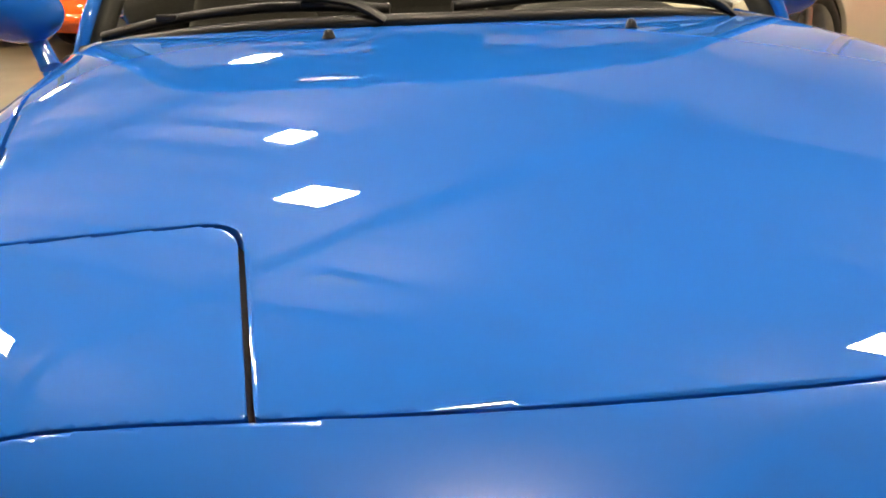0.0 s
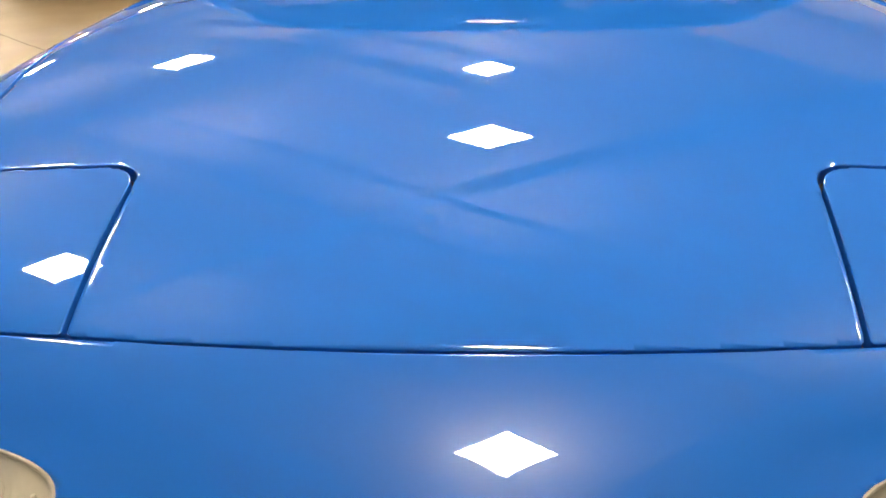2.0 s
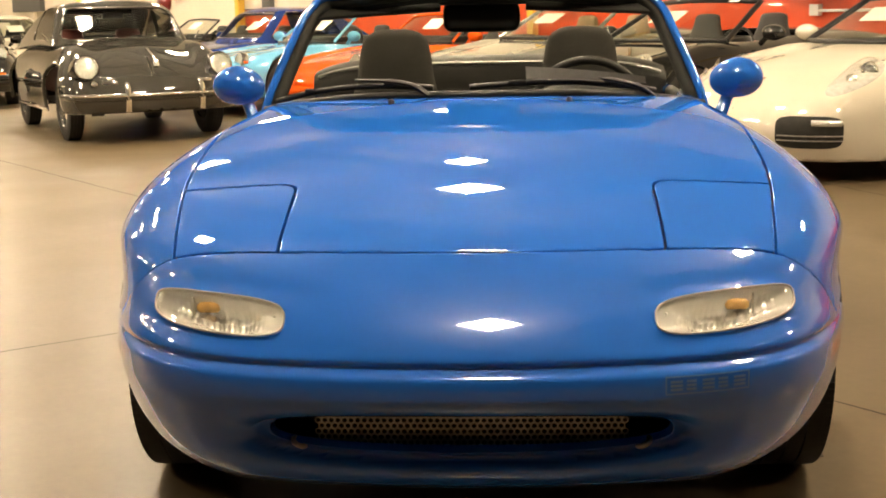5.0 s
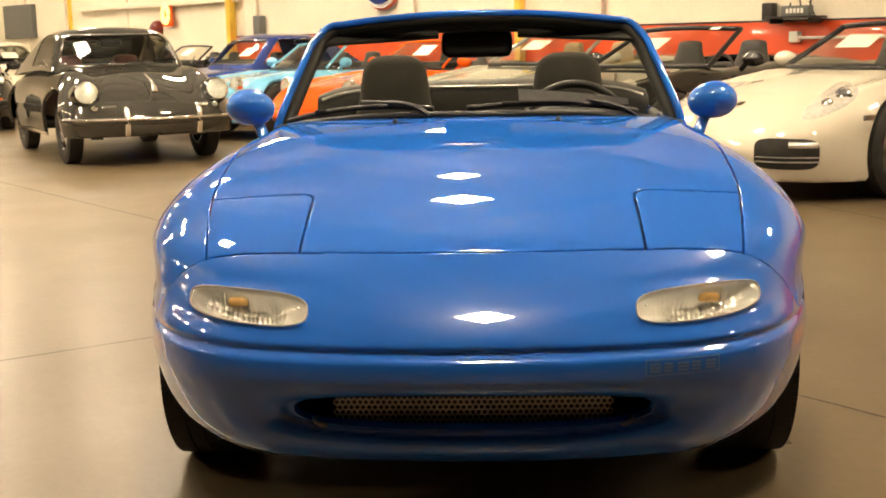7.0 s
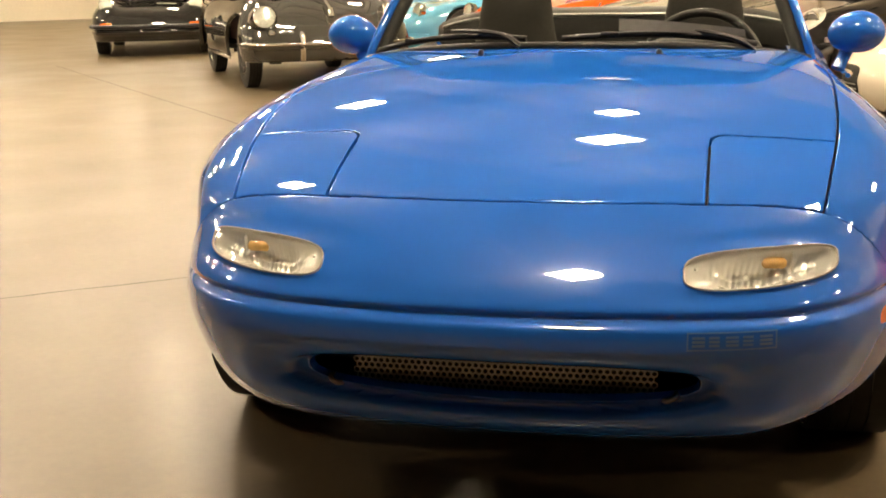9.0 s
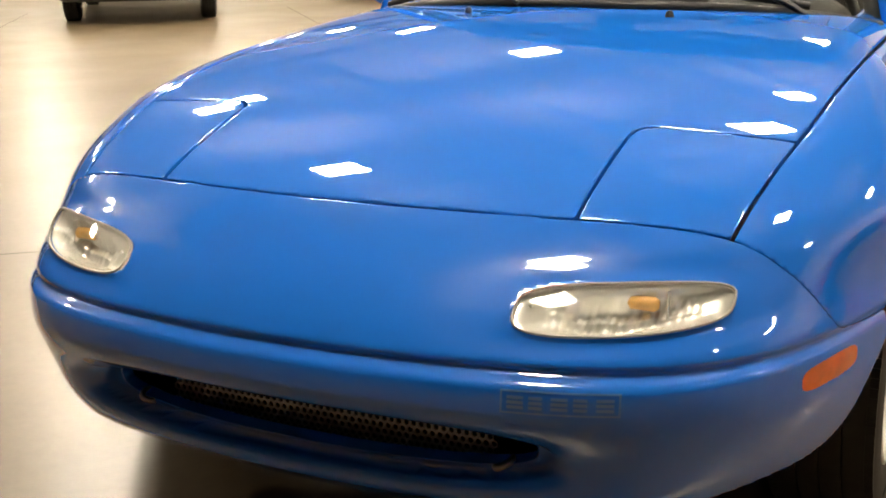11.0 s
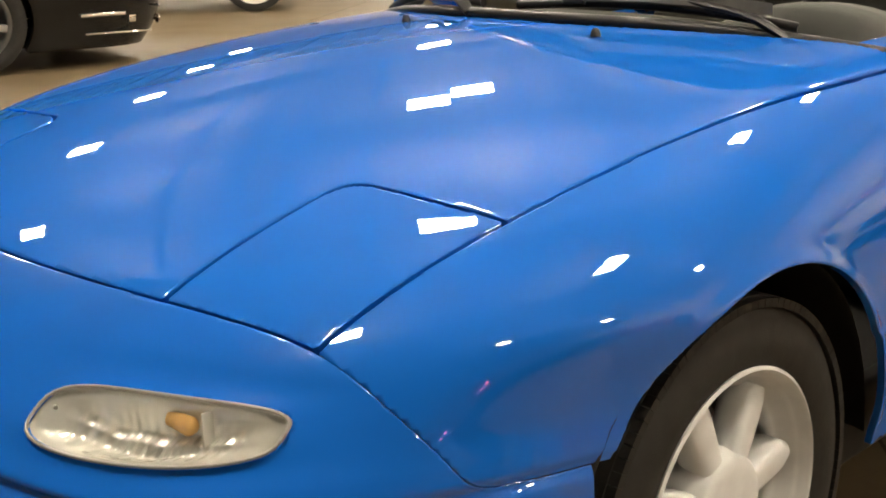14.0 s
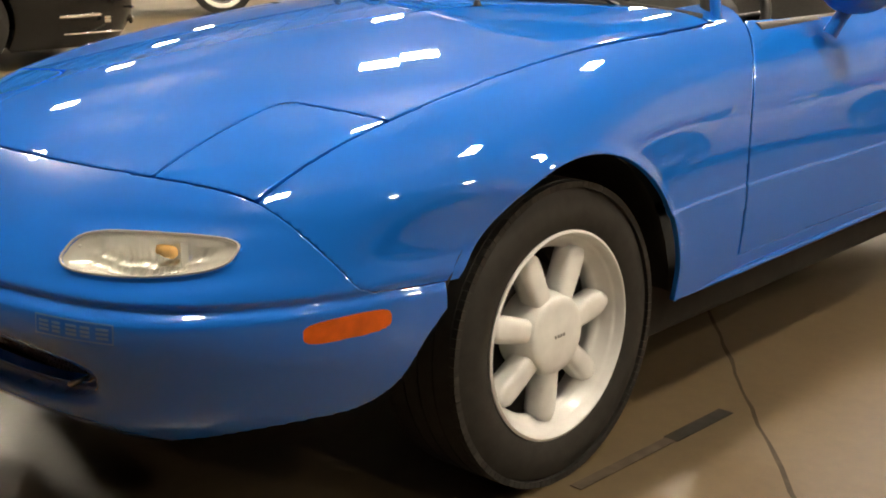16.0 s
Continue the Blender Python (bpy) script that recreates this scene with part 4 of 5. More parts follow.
part("steering_column", tube("steering_column", [(0.335, 1.92, 0.745), (0.335, 1.70, 0.67)], 0.035, 12), BLACK, roadster)


def seat(s):
    cx = s * 0.335
    ob = part("seat", bm_box(0.46, 0.48, 0.16, 0.05, at=(cx, 2.12, 0.33), segs=3), SEAT_CLOTH, roadster, "dark cloth bucket seat with a built-in headrest")
    rows = [(0.36, 0.235, 0.060, 2.30), (0.46, 0.245, 0.070, 2.32), (0.60, 0.240, 0.072, 2.345), (0.70, 0.205, 0.070, 2.370), (0.77, 0.165, 0.068, 2.388), (0.84, 0.142, 0.066, 2.40), (0.92, 0.131, 0.063, 2.41), (0.975, 0.120, 0.055, 2.418), (1.005, 0.098, 0.044, 2.42), (1.022, 0.060, 0.022, 2.422), (1.026, 0.01, 0.006, 2.422)]
    rows = spline(rows, 40)
    vs, fs, n = [], [], 28
    for z, w, d, y in rows:
        for k in range(n):
            a = 2 * math.pi * k / n
            c, q = math.cos(a), math.sin(a)
            vs.append((cx + w * math.copysign(abs(c) ** 0.62, c), y + d * math.copysign(abs(q) ** 0.8, q) - 0.03 * abs(c) ** 3 * (z < 0.74), z))
    for i in range(len(rows) - 1):
        for k in range(n):
            l = (k + 1) % n
            fs.append((i * n + k, i * n + l, (i + 1) * n + l, (i + 1) * n + k))
    fs.append(tuple((len(rows) - 1) * n + k for k in range(n)))
    part("backrest", mesh_of("backrest", vs, fs), SEAT_CLOTH, ob)
    return ob


seat(-1)
seat(1)
# bulkhead trim and folded top
part("bulkhead_trim", bm_box(1.34, 0.05, 0.62, 0.02, at=(0, 2.62, 0.55), segs=2), VINYL, roadster, "dark vinyl trim behind the seats")
vs, fs = [], []
sec = [(2.595, 0.80), (2.59, 0.865), (2.61, 0.905), (2.68, 0.918), (2.80, 0.915), (2.92, 0.905), (2.98, 0.885), (2.99, 0.86)]
xs = np.linspace(-0.66, 0.66, 45)
for xx in xs:
    for k, (yy, zz) in enumerate(sec):
        w = 0.006 * noise.noise((xx * 5, yy * 9, 3.1)) if 0 < k < 7 else 0
        vs.append((xx, yy + 0.05 * (xx / 0.66) ** 4 * -1, zz - 0.05 * abs(xx / 0.66) ** 6 + w))
for i in range(44):
    for k in range(7):
        fs.append((i * 8 + k, i * 8 + k + 1, i * 8 + 9 + k, i * 8 + 8 + k))
part("folded_top", mesh_of("folded_top", vs, fs), VINYL, roadster, "folded dark vinyl soft top")
part("trim_strip", tube("trim_strip", [(xx, 2.588 - 0.05 * (xx / 0.66) ** 4, 0.893 - 0.05 * abs(xx / 0.66) ** 6) for xx in np.linspace(-0.64, 0.64, 30)], 0.006, 8), STEEL, roadster, "bright strip along the folded top")


# ---- the other cars of the showroom ----
HEADLAMP = material("headlamp_reflector", (0.80, 0.79, 0.76), rough=0.15, metal=0.55, grain=0.2, grain_scale=30, bump=1.0, bump_scale=35)
RIM_ALLOY = material("alloy_rim", (0.5, 0.5, 0.5), rough=0.3, metal=0.9, grain=0.1, grain_scale=20)
CAR_GLASS = sheet_glass("car_window_glass", (0.82, 0.85, 0.79, 1), 1.45)
RED_PLASTIC = material("red_lamp_plastic", (0.5, 0.012, 0.01), rough=0.15, coat=1.0, grain=0.1)
WHITEWALL = material("whitewall_rubber", (0.75, 0.72, 0.64), rough=0.6, grain=0.06, stain=0.1, stain_scale=9)
TAN = material("tan_leather", (0.32, 0.22, 0.13), rough=0.6, grain=0.1, grain_scale=80, bump=0.2)


def shell_grid(body, length, n_end=26, n_mid=60, n_round=110, z=0.45, reach=0.75, low=-50):
    """Rays from a line inside the car outwards: over its nose, along it and over its tail."""
    st = [(reach, a) for a in np.linspace(radians(-89.7), 0, n_end)] + [(y, 0.0) for y in np.linspace(reach, length - reach, n_mid)[1:-1]] + [(length - reach, a) for a in np.linspace(0, radians(89.7), n_end)]
    st = np.array(st)
    Y, T = np.meshgrid(st[:, 0], np.linspace(1, -1, n_round), indexing="ij")
    A = st[:, 1][:, None] + 0 * T
    T = radians(90) + T * (radians(90 - low) + radians(90 + low) * sstep(0.0, radians(55), np.abs(A)))
    o = np.stack([0 * T, Y, 0 * T + z], -1)
    d = np.stack([np.cos(A) * np.cos(T), np.sin(A), np.cos(A) * np.sin(T)], -1)
    return project(body, o, d, 1.5, 110)


def car_wheel(parent, s, x, y, R, half, rim_r, mat, spokes=5, hubcap=False, wall=None):
    w = part("wheel", revolve("wheel", [(rim_r, half * 0.9), (rim_r - 0.012, half * 0.8), (rim_r - 0.022, half * 0.55), (rim_r - 0.02, -half), (rim_r, -half)], 36), mat, parent, at=pose(s * x, y, R, 0, 0, 0 if s > 0 else 180))
    t = part("tyre", tyre_mesh(R, half, rim_r - 0.004), TYRE, w)
    if wall:
        part("whitewall", revolve("whitewall", [(rim_r + 0.008, half * 0.99), (rim_r + 0.03, half * 1.02), (rim_r + 0.058, half * 1.015)], 48), wall, w, "broad whitewall ring")
    if hubcap:
        part("hub_cap", revolve("hub_cap", [(0.0, half * 0.95), (0.04, half * 0.93), (0.075, half * 0.80), (0.085, half * 0.62), (rim_r - 0.05, half * 0.55), (rim_r - 0.02, half * 0.5)], 36), CHROME, w)
    else:
        part("hub_cap", revolve("hub_cap", [(0.0, half * 0.75), (0.04, half * 0.72), (0.05, half * 0.55), (0.05, 0.0)], 24), mat, w)
        for k in range(spokes):
            part("spoke", bm_box(0.025, 0.055, rim_r - 0.05, 0.008, at=(half * 0.55, 0, (rim_r - 0.02) / 2 + 0.015)), mat, w, at=Matrix.Rotation(2 * math.pi * k / spokes, 4, "X"))
        part("brake_disc", revolve("brake_disc", [(0.0, -0.005), (rim_r * 0.75, -0.005)], 28), STEEL, w)
    part("wheel_back", revolve("wheel_back", [(0.0, -half * 0.8), (rim_r, -half * 0.8)], 24), DARK, w)
    return w


def round_lamp(parent, at, r, ring=CHROME, deep=0.05):
    l = part("headlight", revolve("headlight", [(0.0, -deep * 0.2), (r * 0.5, -deep * 0.15), (r * 0.93, 0.0), (r * 0.95, 0.03)], 32, "y"), HEADLAMP, parent, "round headlight", at=at)
    part("lens", revolve("lens", [(0.0, -deep * 0.75), (r * 0.4, -deep * 0.68), (r * 0.75, -deep * 0.45), (r * 0.96, -0.004)], 32, "y"), CAR_GLASS, l).visible_shadow = False
    part("trim_ring", revolve("trim_ring", [(r * 0.94, -0.004), (r * 0.98, -0.014), (r * 1.06, -0.008), (r * 1.10, 0.012), (r * 1.08, 0.06)], 40, "y"), ring, l, "bright headlight ring")
    return l


def generic_body(c):
    """An implicit body from a handful of curves: hood and deck line, plan of nose and tail, width."""
    def body(P):
        x, y, z = np.abs(P[..., 0]), P[..., 1], P[..., 2]
        top = z - (c["line"](y) - c["crown"] * x * x + c.get("bulge", 0) * np.exp(-((x - c.get("bulge_x", 0.55)) / 0.13) ** 2) * c["bulge_y"](y) if "bulge_y" in c else c["line"](y) - c["crown"] * x * x)
        front = c["nose"](z) + c["nose_a"] * x**2 + c["nose_b"] * np.minimum(x, 1.2) ** 7 - y
        back = y - (c["L"] - c["tail"](z) - c["nose_a"] * x**2 - c["nose_b"] * np.minimum(x, 1.2) ** 7)
        side = x - (c["w"](y) - np.where(z > c["zw"], c["lean"] * (z - c["zw"]) ** 2, 0.4 * (c["zw"] - z) ** 2))
        return smax(smax(smax(front, back, 0.05), side, c["k_side"]), top, c["k_top"])
    return body


def base_car(name, label, m, c, paint, wheels, arch=None, floor=0.16):
    car = thing(name, m, label, "car", "parked show cars")
    body = generic_body(c)
    P, N = shell_grid(body, c["L"])
    x, y, z = np.abs(P[..., 0]), P[..., 1], P[..., 2]
    cut = [floor - z]
    for yc in wheels["y"]:
        cut.append(np.where(x > 0.66, wheels["R"] + wheels["gap"] - np.hypot(y - yc, z - wheels["R"]), -1))
    tub = c.get("cockpit")
    if tub:
        cut.append(np.where(z > 0.6, np.minimum.reduce([y - tub[0], tub[1] - y, tub[2] - x]), -1))
    part("body", clip_panel("body", P, N, np.maximum.reduce(cut), 0.03, 0.002), paint, car, "painted car body")
    for s in (-1, 1):
        for yc in wheels["y"]:
            car_wheel(car, s, wheels["x"], yc, wheels["R"], wheels["half"], wheels["rim"], wheels.get("mat", RIM_ALLOY), wheels.get("spokes", 5), wheels.get("cap", False))
            well = revolve("wheel_well", [(wheels["R"] + 0.035, s * (wheels["x"] - 0.12)), (wheels["R"] + 0.035, s * 0.42), (0.02, s * 0.42)], 24)
            bm = bmesh.new()
            bm.from_mesh(well)
            bmesh.ops.delete(bm, geom=[v for v in bm.verts if v.co.z < -0.14], context="VERTS")
            part("wheel_well", bm, DARK, car, at=pose(0, yc, wheels["R"]))
    part("underbody", bm_box(1.1, c["L"] - 1.2, 0.05, 0.01, at=(0, c["L"] / 2, floor + 0.03)), DARK, car)
    return car, body


def at_surface(body, x, z, y0=1.2):
    p, n = project(body, np.array([[x, y0, z]]), np.array([0, -1.0, 0]), 1.5, 150)
    return p[0], n[0]


def screen(car, y0, z0, w0, y1, z1, w1, bow0, bow1, frame_mat, frame_r=0.016, name="windscreen"):
    """A bowed glass with its painted frame."""
    ss, tt = np.linspace(-1, 1, 21), np.linspace(0, 1, 9)
    G = np.array([[(a * (w0 * (1 - b) + w1 * b), (y0 + bow0 * a * a) * (1 - b) + (y1 + bow1 * a * a) * b, z0 * (1 - b) + z1 * b - 0.02 * a * a * b) for b in tt] for a in ss])
    n = np.cross(np.gradient(G, axis=0), np.gradient(G, axis=1))
    n /= np.linalg.norm(n, axis=-1, keepdims=True)
    g = part(name, clip_panel(name, G, n, np.full(G.shape[:2], -1.0), 0, 0), CAR_GLASS, car, "raked glass")
    g.visible_shadow = False
    ring = [tuple(G[0, k]) for k in range(9)] + [tuple(G[k, -1]) for k in range(1, 20)] + [tuple(G[-1, 8 - k]) for k in range(9)]
    part("screen_frame", tube("screen_frame", [tuple(q) for q in spline(ring, 60)], frame_r, 10), frame_mat, car)
    foot = spline([tuple(G[k, 0]) for k in range(0, 21, 2)], 40)
    part("screen_foot_trim", tube("screen_foot_trim", [tuple(q) for q in foot], frame_r * 0.8, 8), frame_mat if frame_mat is CHROME else BLACK, car)
    return G


def open_cabin(car, c, y_seat, mat, x_seat=0.36, top=0.98, wheel_side=1):
    a, b, w = c["cockpit"]
    part("cabin_floor", bm_box(w * 2, b - a + 0.1, 0.03, at=(0, (a + b) / 2, 0.28)), DARK, car)
    part("dashboard", bm_box(w * 2 - 0.04, 0.34, 0.22, 0.05, at=(0, a + 0.14, 0.74), segs=3), DASH, car)
    for s in (-1, 1):
        part("door_trim", bm_box(0.03, b - a, 0.4, 0.01, at=(s * (w + 0.01), (a + b) / 2, 0.58)), mat, car)
        rows = spline([(0.40, 0.22, 0.06, 0.0), (0.60, 0.235, 0.07, 0.05), (0.78, 0.20, 0.065, 0.09), (top - 0.10, 0.14, 0.06, 0.11), (top - 0.02, 0.12, 0.05, 0.12), (top, 0.05, 0.02, 0.12)], 16)
        vs, fs, n = [], [], 18
        for z, ww, d, dy in rows:
            for k in range(n):
                q = 2 * math.pi * k / n
                cc, sn = math.cos(q), math.sin(q)
                vs.append((s * x_seat + ww * math.copysign(abs(cc) ** 0.65, cc), y_seat + dy + d * math.copysign(abs(sn) ** 0.8, sn), z))
        for i in range(15):
            for k in range(n):
                l = (k + 1) % n
                fs.append((i * n + k, i * n + l, (i + 1) * n + l, (i + 1) * n + k))
        fs.append(tuple(15 * n + k for k in range(n)))
        part("seat", mesh_of("seat", vs, fs), mat, car)
    part("steering_wheel", revolve("steering_wheel", [(0.175 + 0.013 * math.cos(q), 0.013 * math.sin(q)) for q in np.linspace(0, 2 * math.pi, 9)], 32, "y"), BLACK, car, at=pose(wheel_side * x_seat, a + 0.42, 0.76, -24, 0, 0))
    part("rear_shelf", bm_box(w * 2, 0.12, 0.40, 0.03, at=(0, b + 0.02, 0.64)), mat, car)


def pod_mirror(car, s, x, y, z, paint):
    bm = bmesh.new()
    bmesh.ops.create_uvsphere(bm, u_segments=24, v_segments=14, radius=1, matrix=Matrix.Diagonal((0.105, 0.06, 0.062, 1)))
    for f in bm.faces:
        f.smooth = True
    p = part("door_mirror", bm, paint, car, at=pose(s * x, y, z))
    part("mirror_foot", tube("mirror_foot", [(-s * 0.06, 0, -0.03), (-s * 0.12, -0.01, -0.09)], 0.022, 8), paint, p)


# --- mid-engined two-seaters with open tops ---
def spyder(name, label, m, paint, seat_mat=VINYL, sheet=True, frame=None):
    c = dict(L=4.33, crown=0.10, nose_a=0.20, nose_b=1.4, zw=0.45, lean=0.55, k_side=0.08, k_top=0.16, cockpit=(1.55, 2.75, 0.62),
             line=curve1((0.0, 0.47), (0.25, 0.60), (0.6, 0.70), (1.0, 0.77), (1.45, 0.83), (2.0, 0.87), (2.8, 0.91), (3.4, 0.90), (4.0, 0.82), (4.33, 0.74)),
             nose=curve1((0.10, 0.12), (0.22, 0.03), (0.36, 0.0), (0.46, 0.03), (0.54, 0.10), (0.62, 0.22), (0.72, 0.45)),
             tail=curve1((0.10, 0.30), (0.30, 0.08), (0.5, 0.0), (0.65, 0.02), (0.8, 0.12)), w=curve1((0.0, 0.86), (0.85, 0.895), (1.8, 0.86), (3.3, 0.90), (4.3, 0.85)),
             bulge=0.05, bulge_x=0.66, bulge_y=lambda y: sstep(0.1, 0.6, y) * sstep(1.9, 1.2, y))
    car, body = base_car(name, label, m, c, paint, dict(x=0.76, y=(0.92, 3.33), R=0.325, half=0.12, rim=0.235, gap=0.03), floor=0.14)
    screen(car, 1.30, 0.835, 0.66, 1.95, 1.15, 0.55, 0.22, 0.10, frame or BLACK, 0.022)
    open_cabin(car, c, 2.35, seat_mat, 0.36, 1.04)
    for s in (-1, 1):
        pod_mirror(car, s, 0.90, 1.78, 0.89, paint)
        # slanted teardrop headlight, laid out in the plane that faces its corner of the car
        ahead, across = np.array([0.69, -0.72, 0.0]), np.array([0.72, 0.69, 0.0])
        A, Z = np.meshgrid(np.linspace(0.48, 1.06, 70), np.linspace(0.44, 0.80, 46), indexing="ij")
        O = across * A[..., None] - ahead * 0.45
        O[..., 2] = Z
        P, N = project(body, O, ahead, 1.2, 110)
        u, v = (A - 0.770) * 0.90 + (Z - 0.635) * 0.44, -(A - 0.765) * 0.44 + (Z - 0.635) * 0.90
        S = oval(u, v * (1.25 - 1.3 * u), 0.200, 0.070, 2.2)
        P2, N2 = P * (s, 1, 1), N * (s, 1, 1)
        l = part("headlight", clip_panel("headlight", P2 + N2 * 0.001, N2, S, 0.0, 0.0), HEADLAMP, car, "slanted teardrop headlight")
        dome = 0.006 + 0.012 * np.clip(-S / 0.07, 0, 1)[..., None] ** 0.6
        part("lens", clip_panel("lens", P2 + N2 * dome, N2, S, 0.006, 0.001), LENS, l).visible_shadow = False
        for du, r in ((0.10, 0.052), (-0.02, 0.036)):
            k = np.unravel_index(np.argmin((u - du) ** 2 + v**2), u.shape)
            part("projector", revolve("projector", [(r, -0.004), (r * 0.8, -0.016), (r * 0.65, -0.006), (0.0, -0.010)], 24, "y"), CHROME, l, at=pose(*(P2[k] + N2[k] * 0.008), -20, 0, s * 40))
        # lower air intake with slats
        A, Z = np.meshgrid(np.linspace(0.25, 0.75, 44), np.linspace(0.20, 0.44, 26), indexing="ij")
        O = across * A[..., None] - ahead * 0.45
        O[..., 2] = Z
        P, N = project(body, O, ahead, 1.4, 110)
        S = oval(A - 0.495, Z - 0.325, 0.200, 0.098, 4.5)
        P2, N2 = P * (s, 1, 1), N * (s, 1, 1)
        inlet = part("air_intake", clip_panel("air_intake", P2 + N2 * 0.004, N2, S, 0.004, 0.001), DARK, car, "dark air intake with slats")
        for pz in (0.272, 0.309):
            k = int(np.argmin(np.abs(Z[0] - pz)))
            part("slat", tube("slat", [tuple(P2[i, k] + N2[i, k] * 0.009) for i in range(5, 40, 3)], 0.004, 6), STEEL, inlet)
        k = int(np.argmin(np.abs(Z[0] - 0.384)))
        part("fog_lamp", tube("fog_lamp", [tuple(P2[i, k] + N2[i, k] * 0.008) for i in range(22, 38, 3)], 0.020, 8), REFLECTOR, inlet)
        part("side_marker", bm_box(0.012, 0.10, 0.035, 0.004), RED_PLASTIC if s < 0 else STEEL, car, at=pose(s * 0.878, 0.52, 0.55))
    part("hood_crest", bm_box(0.05, 0.06, 0.004, 0.002), CHROME, car, "small crest badge shape", at=pose(0, 0.30, 0.622, 22, 0, 0))
    if sheet:
        part("price_sheet", bm_box(0.30, 0.004, 0.20), PAPER, car, "white paper sheet behind the windscreen", at=pose(-0.2, 1.78, 1.02, -62, 0, 0))
    part("screen_sticker", bm_box(0.10, 0.003, 0.04), PAPER, car, at=pose(0.38, 1.93, 1.14, -60, 0, 0))
    return car


# nose x, nose y and heading of the cars along the row
ROW_PLACES = [(1.47, 5.86, -54), (0.19, 7.21, -50), (-0.75, 9.15, -50), (-2.10, 10.60, -48), (-3.55, 11.80, -48), (-4.75, 13.70, -48), (-6.40, 16.9, -48)]


def in_row(k):
    x, y, turn = ROW_PLACES[k]
    return pose(x, y, 0, 0, 0, turn)


CREAM = car_paint("cream_white_paint", (0.60, 0.55, 0.45))
GLOSS_BLACK = car_paint("gloss_black_paint", (0.012, 0.011, 0.010))
SILVER = car_paint("silver_grey_paint", (0.42, 0.41, 0.37), metal=0.5)
ORANGE = car_paint("orange_red_paint", (0.75, 0.10, 0.012))
SKY = car_paint("light_blue_paint", (0.13, 0.42, 0.66))
NAVY = car_paint("dark_blue_paint", (0.012, 0.035, 0.17))
GREY = car_paint("slate_grey_paint", (0.036, 0.034, 0.029))
DARK_RED = car_paint("dark_green_black_paint", (0.02, 0.022, 0.02))

spyder("sports_car", "cream white open two-seater with slanted oval headlights", in_row(0), CREAM)
spyder("sports_car", "black open two-seater with dark seats parked in the row", in_row(1), GLOSS_BLACK)
spyder("sports_car", "silver grey open two-seater parked behind the roadster", in_row(2), SILVER, TAN, True, SILVER)


# --- older sports cars with a long hood ---
def classic(name, label, m, paint, roof=False, frame=None, bulge=0.05, lamp_z=0.62, coupe_paint=None):
    c = dict(L=4.1, crown=0.10, nose_a=0.12, nose_b=1.6, zw=0.42, lean=0.50, k_side=0.07, k_top=0.13, cockpit=(1.60, 2.75, 0.60),
             line=curve1((0.0, 0.48), (0.2, 0.58), (0.6, 0.67), (1.0, 0.72), (1.5, 0.775), (2.2, 0.80), (3.0, 0.79), (3.6, 0.72), (4.1, 0.60)),
             nose=curve1((0.15, 0.10), (0.28, 0.02), (0.42, 0.0), (0.52, 0.05), (0.60, 0.14), (0.7, 0.34)),
             tail=curve1((0.15, 0.20), (0.35, 0.02), (0.5, 0.0), (0.6, 0.06), (0.75, 0.3)), w=curve1((0.0, 0.79), (0.8, 0.815), (2.0, 0.80), (3.1, 0.83), (4.1, 0.78)),
             bulge=bulge, bulge_x=0.60, bulge_y=lambda y: sstep(0.0, 0.5, y) * sstep(1.9, 1.1, y))
    car, body = base_car(name, label, m, c, paint, dict(x=0.70, y=(0.85, 3.12), R=0.315, half=0.09, rim=0.19, gap=0.045, mat=CHROME if roof else RIM_ALLOY), floor=0.2)
    if roof:
        greenhouse(car, paint, 1.40, 1.84, 2.65, 3.45, 0.77, 1.23, 0.66, 0.53)
    else:
        screen(car, 1.42, 0.785, 0.62, 1.88, 1.08, 0.53, 0.14, 0.06, frame or CHROME, 0.016)
    open_cabin(car, c, 2.35, VINYL, 0.34, 0.97)
    for s in (-1, 1):
        p, n = at_surface(body, s * 0.60, lamp_z, 1.0)
        round_lamp(car, pose(float(p[0]), float(p[1]) - 0.045, lamp_z, -10, 0, 0), 0.088)
        pod_mirror(car, s, 0.83, 1.70, 0.85, paint)
        p, n = at_surface(body, s * 0.58, 0.42, 1.0)
        part("turn_lamp", bm_box(0.15, 0.03, 0.06, 0.012), AMBER, car, at=pose(float(p[0]), float(p[1]), 0.42, 0, 0, s * 16))
    part("bumper", tube("bumper", [tuple(q) for q in spline([(-0.76, 0.35, 0.33), (-0.62, 0.06, 0.33), (0, -0.05, 0.33), (0.62, 0.06, 0.33), (0.76, 0.35, 0.33)], 30)], 0.035, 10, False, 1.4), paint, car)
    part("price_sheet", bm_box(0.28, 0.004, 0.19), PAPER, car, "white paper sheet behind the windscreen", at=pose(0.15, 1.70, 0.98, -55, 0, 0))
    return car


